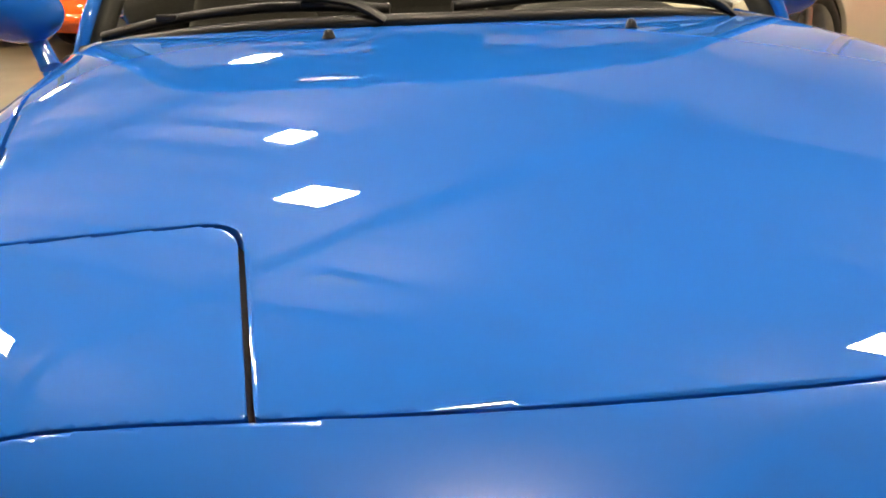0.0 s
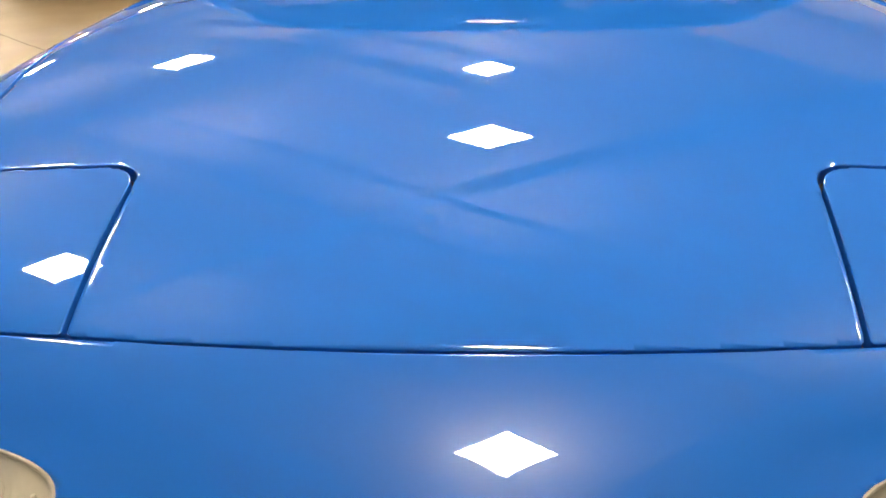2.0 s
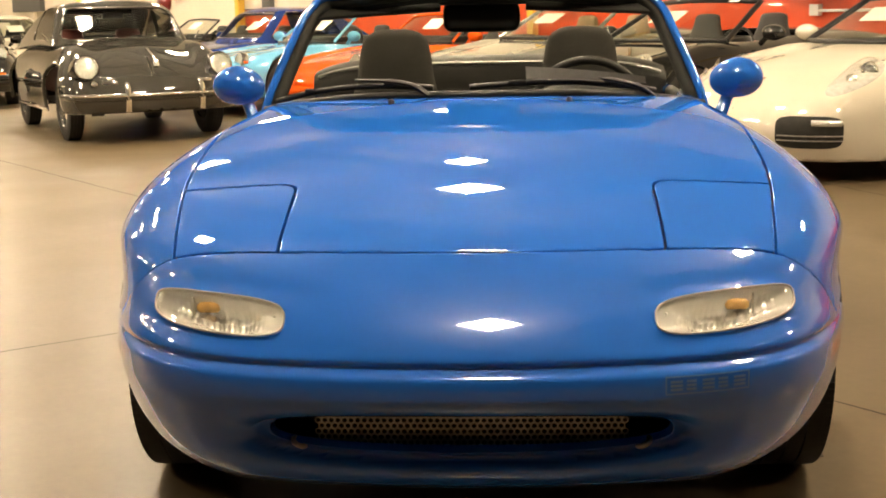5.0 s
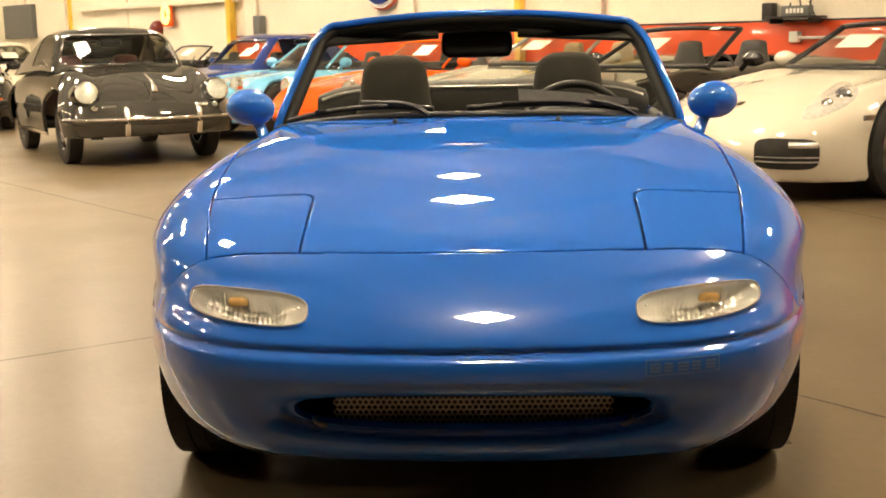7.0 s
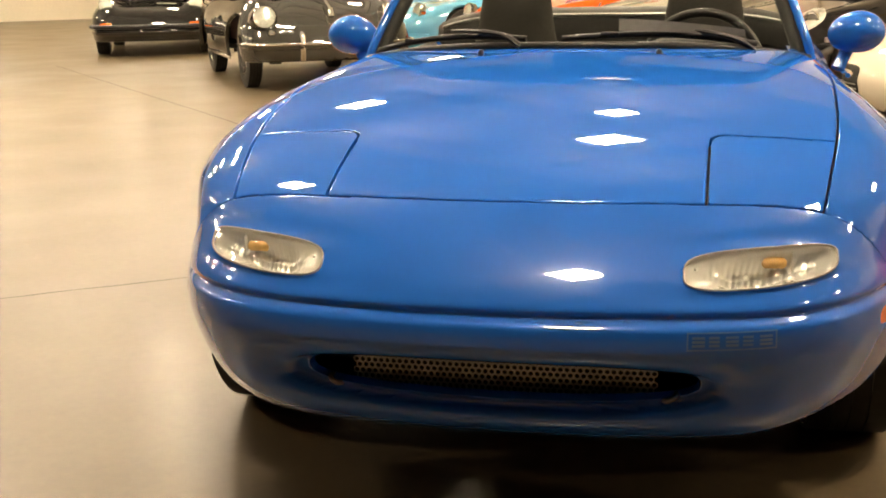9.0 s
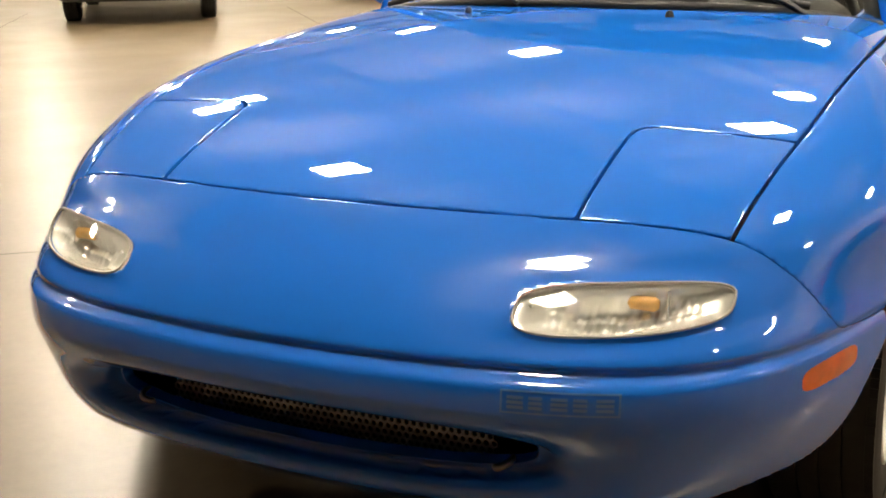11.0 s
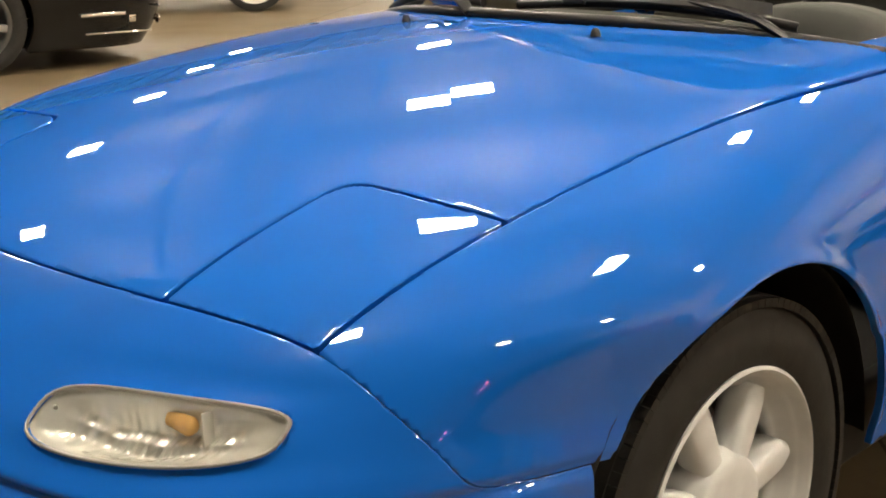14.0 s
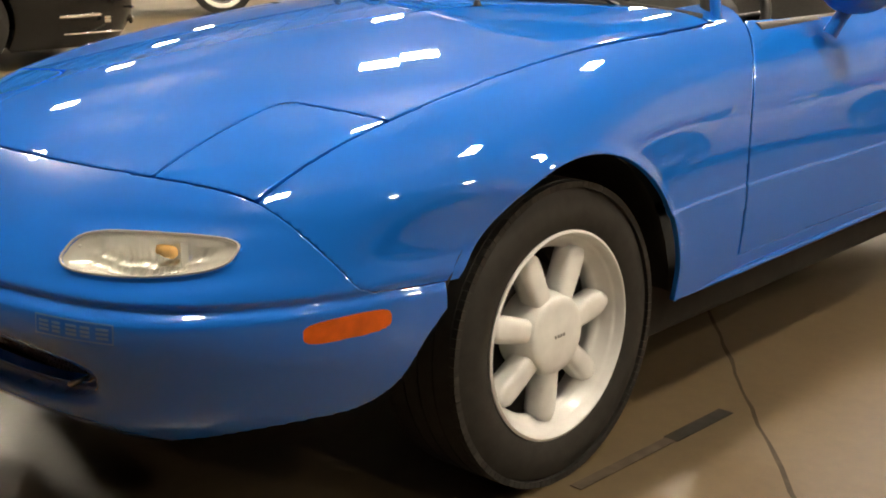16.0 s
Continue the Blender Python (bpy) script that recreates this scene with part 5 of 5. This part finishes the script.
def greenhouse(car, paint, y0, y1, y2, y3, zb, zt, wb, wt, bow=0.16, trim=CHROME):
    """The closed cabin of a coupe or sedan: painted shell with glass and bright trim in its openings."""
    rise = zt - zb

    def cabin(P):
        x, y, z = np.abs(P[..., 0]), P[..., 1], P[..., 2]
        f = (z - zb) / rise
        front = (y0 + (y1 - y0) * f + bow * x * x - y) * 0.72
        rear = (y - (y3 - (y3 - y2) * np.maximum(f, -0.2) ** 1.0 - 0.14 * x * x)) * 0.6
        side = x - (wb + (wt - wb) * f)
        top = z - (zt - 0.14 * x * x - 0.05 * (y - (y1 + y2) / 2) ** 2)
        return smax(smax(smax(front, rear, 0.05), side, 0.10), top, 0.13)

    A, T = np.meshgrid(np.linspace(0, 2 * math.pi, 181), np.linspace(radians(-4), radians(89.5), 60), indexing="ij")
    o = np.stack([0 * A, 0 * A + (y1 + y2) / 2, 0 * A + zb + 0.04], -1)
    d = np.stack([np.cos(T) * np.sin(A), np.cos(T) * np.cos(A), np.sin(T)], -1)
    P, N = project(cabin, o, d, 2.4, 150)
    x, y, z = np.abs(P[..., 0]), P[..., 1], P[..., 2]
    f = (z - zb) / rise
    zc, hz = zb + rise * 0.46, rise * 0.355
    wide = wb + (wt - wb) * f - 0.062
    up = np.abs(z - zc) - hz
    ahead = np.maximum(smax(x - wide, up, 0.07), (N[..., 1] + 0.30) * 0.4)
    behind = np.maximum(smax(x - wide + 0.06, up + 0.03, 0.07), (0.25 - N[..., 1]) * 0.4)
    door = np.maximum(smax(smax(y0 + (y1 - y0) * f + 0.19 - y, y - y2 - 0.18 + 0.25 * f, 0.06), up - 0.01, 0.05), (0.55 - np.abs(N[..., 0])) * 0.4)
    S = np.minimum(np.minimum(ahead, behind), door)
    part("cabin_shell", clip_panel("cabin_shell", P, N, -S, 0.02, 0.002), paint, car, "painted roof and pillars")
    for name, region in (("windscreen", ahead), ("rear_window", behind), ("side_glass", np.maximum(door, 0.1 - P[..., 0])), ("side_glass", np.maximum(door, 0.1 + P[..., 0]))):
        pane = part(name, clip_panel(name, P - N * 0.004, N, region, 0, 0), CAR_GLASS, car)
        pane.visible_shadow = False
        part("trim_strip", clip_panel("trim_strip", P + N * 0.004, N, np.abs(region) - 0.0055, 0.006, 0.001), trim, pane, "bright trim round the glass")


classic("sports_car", "orange red open sports car parked in the row", in_row(3), ORANGE, False, ORANGE)
classic("sports_car", "light blue classic sports car with a chrome-framed windscreen", in_row(4), SKY, False, SKY)
classic("sports_car", "dark blue classic coupe with chrome window frames", in_row(5), NAVY, True, CHROME)
classic("sports_car", "dark open sports car far along the row", in_row(6), DARK_RED, False, BLACK)


# --- slate grey rounded coupe ---
def rounded_coupe(m):
    c = dict(L=3.95, crown=0.22, nose_a=0.10, nose_b=0.9, zw=0.50, lean=0.75, k_side=0.12, k_top=0.20, cockpit=(1.30, 2.70, 0.52),
             line=curve1((0.0, 0.56), (0.2, 0.70), (0.5, 0.81), (0.9, 0.88), (1.3, 0.92), (2.4, 0.93), (3.0, 0.88), (3.6, 0.68), (3.95, 0.45)),
             nose=curve1((0.18, 0.16), (0.28, 0.05), (0.42, 0.0), (0.52, 0.03), (0.62, 0.10), (0.72, 0.22), (0.8, 0.36)),
             tail=curve1((0.18, 0.3), (0.3, 0.06), (0.42, 0.0), (0.55, 0.10), (0.7, 0.3)), w=curve1((0.0, 0.80), (0.7, 0.83), (2.0, 0.81), (3.0, 0.83), (3.9, 0.7)),
             bulge=0.085, bulge_x=0.60, bulge_y=lambda y: sstep(0.0, 0.35, y) * sstep(1.7, 0.7, y))
    car, body = base_car("vintage_coupe", "slate grey rounded vintage coupe with chrome bumpers and round headlights", m, c, GREY, dict(x=0.655, y=(0.78, 2.88), R=0.325, half=0.075, rim=0.20, gap=0.05, mat=GREY, cap=True), floor=0.27)
    greenhouse(car, GREY, 1.22, 1.50, 2.25, 3.35, 0.87, 1.285, 0.67, 0.53, 0.20)
    open_cabin(car, dict(cockpit=(1.35, 2.6, 0.52)), 2.2, material("dark_red_seat_leather", (0.10, 0.02, 0.015), rough=0.5, grain=0.1), 0.30, 1.0, 1)
    for s in (-1, 1):
        p, n = at_surface(body, s * 0.595, 0.69, 1.0)
        round_lamp(car, pose(s * 0.61, 0.165, 0.675, -14, 0, s * 2), 0.098)
        bucket = [(0.112, -0.002), (0.118, 0.02), (0.128, 0.08), (0.135, 0.16), (0.12, 0.30), (0.05, 0.42)]
        part("lamp_bucket", revolve("lamp_bucket", bucket, 36, "y"), GREY, car, at=pose(s * 0.61, 0.165, 0.675, -14, 0, s * 2))
        q, n = at_surface(body, s * 0.56, 0.53, 1.0)
        part("turn_lamp", revolve("turn_lamp", [(0.0, -0.045), (0.022, -0.038), (0.034, -0.015), (0.036, 0.02)], 20, "y"), CHROME, car, at=pose(float(q[0]), float(q[1]), 0.53))
        part("horn_grille", bm_box(0.13, 0.012, 0.03, 0.004), CHROME, car, at=pose(s * 0.43, float(at_surface(body, s * 0.43, 0.54, 1.0)[0][1]) - 0.003, 0.54, -10, 0, s * 5))
        over = [(s * 0.33, -0.13, 0.30), (s * 0.33, -0.155, 0.40), (s * 0.33, -0.14, 0.50), (s * 0.33, -0.10, 0.545)]
        part("overrider", tube("overrider", [tuple(k) for k in spline(over, 10)], [0.026] * 7 + [0.024, 0.02, 0.012], 10), CHROME, car, "upright chrome bumper overrider")
        part("wing_mirror", tube("wing_mirror", [(s * 0.72, 1.30, 0.90), (s * 0.76, 1.29, 0.97)], 0.008, 6), CHROME, car)
        part("sill_trim", bm_box(0.02, 1.5, 0.03, 0.006, at=(s * 0.80, 1.83, 0.27)), CHROME, car)
    bar = [(-0.80, 0.30, 0.42), (-0.74, 0.06, 0.42), (-0.5, -0.085, 0.42), (0, -0.13, 0.42), (0.5, -0.085, 0.42), (0.74, 0.06, 0.42), (0.80, 0.30, 0.42)]
    part("front_bumper", tube("front_bumper", [tuple(q) for q in spline(bar, 40)], 0.026, 12, False, 1.25), GREY, car)
    part("bumper_trim", tube("bumper_trim", [(x * 1.0, y - 0.030, z + 0.02) for x, y, z in spline(bar, 40)], 0.014, 8), CHROME, car, "chrome strip along the bumper")
    hand = [(0, 0.115, 0.665), (0, 0.16, 0.735), (0, 0.26, 0.775), (0, 0.42, 0.82)]
    part("hood_handle", tube("hood_handle", [tuple(k) for k in spline(hand, 14)], [0.028, 0.028, 0.026, 0.022, 0.018] + [0.012] * 9, 10), CHROME, car, "chrome hood handle")
    for s in (-1, 1):
        part("wiper", tube("wiper", [(s * 0.05, 1.31, 0.925), (s * 0.28 + 0.2, 1.38, 0.965)], 0.006, 6), CHROME, car)
    part("mirror", bm_box(0.2, 0.02, 0.06, 0.01), BLACK, car, at=pose(0, 1.66, 1.13))
    return car


rounded_coupe(pose(-3.02, 8.72, 0, 0, 0, 31))


# --- black rear-engined coupe with orange turn lamps ---
def black_coupe(m):
    car = classic("sports_car", "black coupe with round headlights and orange turn lamps", m, GLOSS_BLACK, True, CHROME, 0.10, 0.68)
    part("bumper_strip", tube("bumper_strip", [tuple(q) for q in spline([(-0.80, 0.30, 0.40), (-0.62, 0.02, 0.40), (0, -0.09, 0.40), (0.62, 0.02, 0.40), (0.80, 0.30, 0.40)], 24)], 0.028, 8), BLACK, car)
    return car


black_coupe(pose(-7.0, 13.2, 0, 0, 0, 22))


# --- tall vintage cars and a sedan standing further left ---
def sedan(m, label, paint, roof_paint):
    c = dict(L=4.6, crown=0.06, nose_a=0.08, nose_b=0.9, zw=0.55, lean=0.35, k_side=0.06, k_top=0.08, cockpit=(1.5, 3.4, 0.60),
             line=curve1((0.0, 0.86), (0.5, 0.92), (1.4, 0.98), (2.5, 1.0), (3.6, 0.97), (4.6, 0.90)),
             nose=curve1((0.2, 0.08), (0.35, 0.0), (0.7, 0.0), (0.85, 0.05), (0.95, 0.15)), tail=curve1((0.2, 0.1), (0.4, 0.0), (0.8, 0.0), (0.95, 0.12)),
             w=curve1((0.0, 0.86), (1.0, 0.88), (3.5, 0.88), (4.6, 0.85)))
    car, body = base_car("sedan", label, m, c, paint, dict(x=0.74, y=(0.85, 3.55), R=0.34, half=0.09, rim=0.20, gap=0.05, mat=CHROME, cap=True), floor=0.24)
    greenhouse(car, roof_paint, 1.42, 1.82, 3.1, 3.75, 0.96, 1.48, 0.76, 0.62)
    open_cabin(car, c, 2.5, TAN, 0.38, 1.1)
    for s in (-1, 1):
        p, n = at_surface(body, s * 0.62, 0.72, 1.0)
        round_lamp(car, pose(float(p[0]), float(p[1]), 0.72), 0.09)
    part("front_bumper", tube("front_bumper", [tuple(q) for q in spline([(-0.86, 0.25, 0.48), (-0.7, -0.06, 0.48), (0, -0.12, 0.48), (0.7, -0.06, 0.48), (0.86, 0.25, 0.48)], 24)], 0.04, 10, False, 1.5), CHROME, car)
    return car


classic("sports_car", "cream white classic coupe with chrome trim far behind", pose(-7.9, 18.6, 0, 0, 0, 40), CREAM, True)
sedan(pose(-7.65, 8.95, 0, 0, 0, 37), "dark green old sedan standing on the open floor", DARK_RED, DARK_RED)


def vintage_tourer(m):
    """A pre-war car on whitewall tyres: fenders, running board and body tub."""
    car = thing("vintage_car", m, "black pre-war car on broad whitewall tyres", "car", "parked show cars")
    for s in (-1, 1):
        for y in (0.75, 3.35):
            car_wheel(car, s, 0.70, y, 0.36, 0.065, 0.22, CHROME, 12, False, WHITEWALL)
            arc = [(s * 0.70, y + 0.47 * math.cos(a), 0.36 + 0.44 * math.sin(a)) for a in np.linspace(radians(-8), radians(165), 14)]
            part("fender", tube("fender", arc, 0.11, 10, False, 0.25), GLOSS_BLACK, car, "curved black fender")
        part("running_board", bm_box(0.22, 1.9, 0.03, 0.01, at=(s * 0.72, 2.05, 0.36)), BLACK, car)
        round_lamp(car, pose(s * 0.36, 0.42, 0.86), 0.11)
        part("frame_rail", tube("frame_rail", [(s * 0.40, 0.1, 0.42), (s * 0.42, 3.9, 0.42)], 0.03, 8), CHROME, car)
    part("body", bm_box(1.25, 2.2, 0.62, 0.12, at=(0, 2.75, 0.78), segs=4), GLOSS_BLACK, car)
    part("engine_hood", bm_box(0.74, 1.25, 0.52, 0.10, at=(0, 1.05, 0.80), segs=4), GLOSS_BLACK, car)
    part("radiator_shell", bm_box(0.60, 0.12, 0.64, 0.05, at=(0, 0.40, 0.78), segs=3), CHROME, car)
    part("bumper", tube("bumper", [(-0.8, 0.02, 0.45), (0, -0.04, 0.45), (0.8, 0.02, 0.45)], 0.025, 8), CHROME, car)
    part("roof", bm_box(1.2, 1.9, 0.10, 0.04, at=(0, 2.85, 1.55), segs=3), GLOSS_BLACK, car)
    for s in (-1, 1):
        for y in (1.9, 2.9, 3.75):
            part("roof_pillar", tube("roof_pillar", [(s * 0.57, y, 1.05), (s * 0.55, y + 0.03, 1.52)], 0.025, 8), GLOSS_BLACK, car)
    return car


vintage_tourer(pose(-12.4, 5.6, 0, 0, 0, -40))


SATIN_BLACK = material("deep_black_paint", (0.006, 0.006, 0.006), rough=0.25, coat=0.4, coat_rough=0.03, grain=0.1, spec=0.2)


def big_black_car(m):
    c = dict(L=4.9, crown=0.06, nose_a=0.10, nose_b=1.0, zw=0.55, lean=0.35, k_side=0.07, k_top=0.10, cockpit=(1.6, 3.5, 0.62),
             line=curve1((0.0, 0.78), (0.5, 0.86), (1.5, 0.95), (3.0, 0.98), (4.9, 0.95)),
             nose=curve1((0.15, 0.14), (0.3, 0.03), (0.55, 0.0), (0.75, 0.05), (0.9, 0.2)), tail=curve1((0.15, 0.2), (0.4, 0.02), (0.7, 0.0), (0.9, 0.1)),
             w=curve1((0.0, 0.90), (1.0, 0.93), (3.8, 0.93), (4.9, 0.88)))
    car, body = base_car("sedan", "gloss black modern car with bright alloy wheels", m, c, SATIN_BLACK, dict(x=0.80, y=(1.52, 4.0), R=0.36, half=0.12, rim=0.255, gap=0.04, mat=RIM_ALLOY, spokes=7), floor=0.13)
    greenhouse(car, SATIN_BLACK, 1.5, 2.1, 3.3, 4.3, 0.94, 1.45, 0.80, 0.64, 0.2, BLACK)
    open_cabin(car, c, 2.6, VINYL, 0.4, 1.1)
    for s in (-1, 1):
        p, n = at_surface(body, s * 0.60, 0.62, 1.2)
        part("headlight", bm_box(0.40, 0.03, 0.10, 0.03, segs=3), REFLECTOR, car, at=pose(float(p[0]), float(p[1]) + 0.01, 0.64, 0, 0, s * 14))
        q, n = at_surface(body, s * 0.62, 0.32, 1.2)
        part("bumper_trim", bm_box(0.30, 0.02, 0.018, 0.005), CHROME, car, "thin chrome bumper blade", at=pose(float(q[0]), float(q[1]) - 0.006, 0.40, 0, 0, s * 15))
        part("fog_lamp", revolve("fog_lamp", [(0.0, -0.02), (0.03, -0.016), (0.04, 0.0)], 16, "y"), CHROME, car, at=pose(float(q[0]), float(q[1]), 0.30))
    for s in (-1, 1):
        part("side_blade", bm_box(0.016, 0.34, 0.022, 0.005), CHROME, car, "thin chrome blade on the bumper side", at=pose(s * 0.915, 0.62, 0.37, 0, 0, s * -4))
        part("side_reflector", bm_box(0.014, 0.05, 0.05, 0.004), CHROME, car, at=pose(s * 0.90, 0.40, 0.33))
        part("lower_trim", bm_box(0.014, 0.5, 0.012, 0.003), CHROME, car, at=pose(s * 0.88, 0.5, 0.235))
    return car


big_black_car(pose(-7.25, 4.75, 0, 0, 0, 171.4))
# two made-up cars out of view, giving the roadster's side dark reflections
big_black_car(pose(6.2, 0.2, 0, 0, 0, -70))
big_black_car(pose(7.4, 4.4, 0, 0, 0, -60))

# --- along the far wall: red cabinets, columns, hose reel, signs ---
RED = material("red_cabinet_paint", (0.70, 0.075, 0.015), rough=0.35, coat=0.4, grain=0.04, stain=0.08, stain_scale=3)
YELLOW = material("yellow_column_paint", (0.80, 0.53, 0.08), rough=0.5, grain=0.06, stain=0.1, stain_scale=4)
GREYBOX = material("grey_metal_box", (0.12, 0.125, 0.12), rough=0.5, grain=0.1)


band = part("wall_band", bm_box(31.0, 0.04, 1.22, 0.004), RED, at=HALL @ pose(-1.6, V1 - 0.02, 0.61))
tagged(band, "bright red painted lower band of the far wall", "wall", kind="structure")
cap_rail = part("wall_band_edge", bm_box(31.0, 0.05, 0.02, 0.004), BLACK, at=HALL @ pose(-1.6, V1 - 0.025, 1.23))
tagged(cap_rail, "thin dark edge strip on the red wall band", "trim", kind="structure")
for u, w in ((-28.5, 0.16), (-23.1, 0.07), (-16.85, 0.13), (-9.83, 0.11), (-3.0, 0.12), (3.6, 0.16)):
    col = part("steel_column", bm_box(w, w, TOP - 0.34, 0.01), YELLOW, at=HALL @ pose(u, V1 - w / 2 - 0.06, (TOP - 0.34) / 2))
    tagged(col, "yellow painted steel column at the wall", "column", kind="structure")
for u in (-25.6, -23.6, -20.9, -16.3, -12.2, -8.6):
    pil = part("wall_pilaster", bm_box(0.34, 0.05, TOP, 0.006), WALL, at=HALL @ pose(u, V1 - 0.024 - (0.042 if u > -17 else 0), TOP / 2 + (1.25 / 2 if u > -17 else 0)))
    pil.scale.z = 1.0 if u < -17 else (TOP - 1.25) / TOP
    tagged(pil, "flat cream pilaster on the block wall", "pilaster", kind="structure")
ledge = part("wall_ledge", bm_box(6.0, 0.08, 0.10, 0.006), WALL, at=HALL @ pose(-19.6, V1 - 0.09, 1.88))
tagged(ledge, "cream ledge along the block wall", "ledge", kind="structure")


def shelf_goods(u):
    ob = thing("shelf", HALL @ pose(u, V1 - 0.2, 1.262), "small dark wall shelf with goods and a lettered box", "shelf")
    part("board", bm_box(0.62, 0.3, 0.025, 0.004), BLACK, ob)
    for s in (-1, 1):
        part("bracket", bm_box(0.02, 0.25, 0.06, 0.003, at=(s * 0.24, 0.02, -0.035)), BLACK, ob)
    b = part("box", bm_box(0.34, 0.10, 0.11, 0.006, at=(0.03, 0, 0.068)), GREYBOX, ob, "grey box with pale lettering")
    for q in range(5):
        part("lettering", bm_box(0.030, 0.004, 0.05, at=(-0.06 + 0.045 * q, -0.052, 0.068)), PAPER, b)
    for q, (x, h, lean) in enumerate(((-0.12, 0.16, 14), (0.06, 0.24, -10), (0.13, 0.20, 12), (0.21, 0.17, -22))):
        part("figure_rod", tube("figure_rod", [(x, 0.06, 0.012), (x + h * math.sin(radians(lean)), 0.05, h)], 0.009, 8), BLACK, ob)
    return ob


shelf_goods(-5.62)
for u, w, h, z, mat, lab in ((-6.02, 0.13, 0.19, 1.335, BLACK, "black loudspeaker box on the edge of the red wall band"), (-16.06, 0.22, 0.34, 1.40, GREYBOX, "green grey switch box on the wall"), (-25.7, 1.5, 0.75, 1.70, GREYBOX, "grey metal panel on the wall")):
    tagged(part("wall_box", bm_box(w, 0.12, h, 0.012), mat, at=HALL @ pose(u, V1 - 0.065, z)), lab, "wall box")
rail = thing("wall_rail", HALL @ pose(-5.67, V1 - 0.09, 1.05), "white pipe rail on a bracket at the red wall band", "rail")
part("bracket", bm_box(0.11, 0.09, 0.12, 0.01, at=(0, 0, 0)), PAPER, rail)
part("pipe", tube("pipe", [(0.05, -0.02, -0.01), (2.2, -0.02, -0.01)], 0.016, 10), PAPER, rail)


def wall_sign(u, z, r, mats, label):
    ob = thing("wall_sign", HALL @ pose(u, V1 - 0.06, z), label, "sign")
    for k, (f, mt) in enumerate(mats):
        bm = bmesh.new()
        bmesh.ops.create_circle(bm, cap_ends=True, segments=40, radius=r * f, matrix=Matrix.Rotation(radians(90), 4, "X"))
        ex = bmesh.ops.extrude_face_region(bm, geom=bm.faces[:])
        bmesh.ops.translate(bm, verts=[v for v in ex["geom"] if isinstance(v, bmesh.types.BMVert)], vec=(0, -0.03, 0))
        bmesh.ops.recalc_face_normals(bm, faces=bm.faces)
        part("disc", bm, mt, ob, at=pose(0, -0.034 * k, 0))
    return ob


wall_sign(-12.74, 2.02, 0.46, ((1.0, RED), (0.94, PAPER), (0.82, NAVY)), "round blue and white sign with a red rim")
oval_sign = thing("wall_sign", HALL @ pose(-19.05, V1 - 0.10, 1.68), "small lit oval orange sign", "sign")
ring = [(0.10 * math.cos(a), -0.05, 0.16 * math.sin(a)) for a in np.linspace(0, 2 * math.pi, 28, endpoint=False)]
part("plate", bm_box(0.36, 0.04, 0.46, 0.015), ORANGE, oval_sign)
part("ring", tube("ring", ring, 0.035, 10, True), material("glowing_yellow_ring", (1.0, 0.62, 0.22), rough=0.4, emit=2.2), oval_sign, "glowing yellow oval ring")
bell = part("fire_bell", revolve("fire_bell", [(0.0, -0.16), (0.1, -0.15), (0.17, -0.08), (0.18, 0.0)], 24, "y"), material("dark_red_bell_paint", (0.14, 0.012, 0.01), rough=0.3, coat=0.5, grain=0.1), at=HALL @ pose(-19.57, V1 - 0.01, 1.40))
tagged(bell, "dark red round bell on the wall", "bell")
script = thing("wall_sign", HALL @ pose(-5.75, V1 - 0.03, 4.6), "dark grey metal lettering high on the cream wall, unreadable", "sign")
for x, h, lean, dz in ((-0.62, 0.34, 12, 0.0), (-0.50, 0.22, -18, -0.04), (-0.36, 0.26, 20, 0.02), (-0.18, 0.40, 8, 0.0), (0.02, 0.24, -14, -0.05), (0.16, 0.30, 16, 0.02), (0.36, 0.22, 10, -0.04), (0.50, 0.36, -8, 0.03)):
    part("lettering", bm_box(0.035, 0.03, h, 0.006), GREYBOX, script, at=pose(x, 0, dz, 0, lean, 0))
louvre = thing("wall_vent", HALL @ pose(-4.45, V1 - 0.03, 4.3), "small grey louvred vent high on the cream wall", "vent")
part("backing", bm_box(0.5, 0.02, 0.34, 0.004), PAPER, louvre)
for k in range(4):
    part("slat", bm_box(0.46, 0.03, 0.03, 0.004), GREYBOX, louvre, at=pose(0, -0.02, -0.12 + 0.08 * k, 20, 0, 0))
neon = thing("neon_sign", HALL @ pose(14.0, V1 - 0.08, 1.4, 0, 0, 90), "small pink neon tube sign on the far wall", "sign")
part("backing", bm_box(0.04, 0.5, 0.9, 0.01), BLACK, neon)
for z0, z1 in ((-0.34, -0.20), (0.12, 0.28)):
    part("tube", tube("tube", [(-0.05, 0.0, z0), (-0.05, 0.04, z1)], 0.05, 10), material("pink_neon", (1.0, 0.16, 0.42), rough=0.4, emit=30.0), neon, "glowing pink tube")
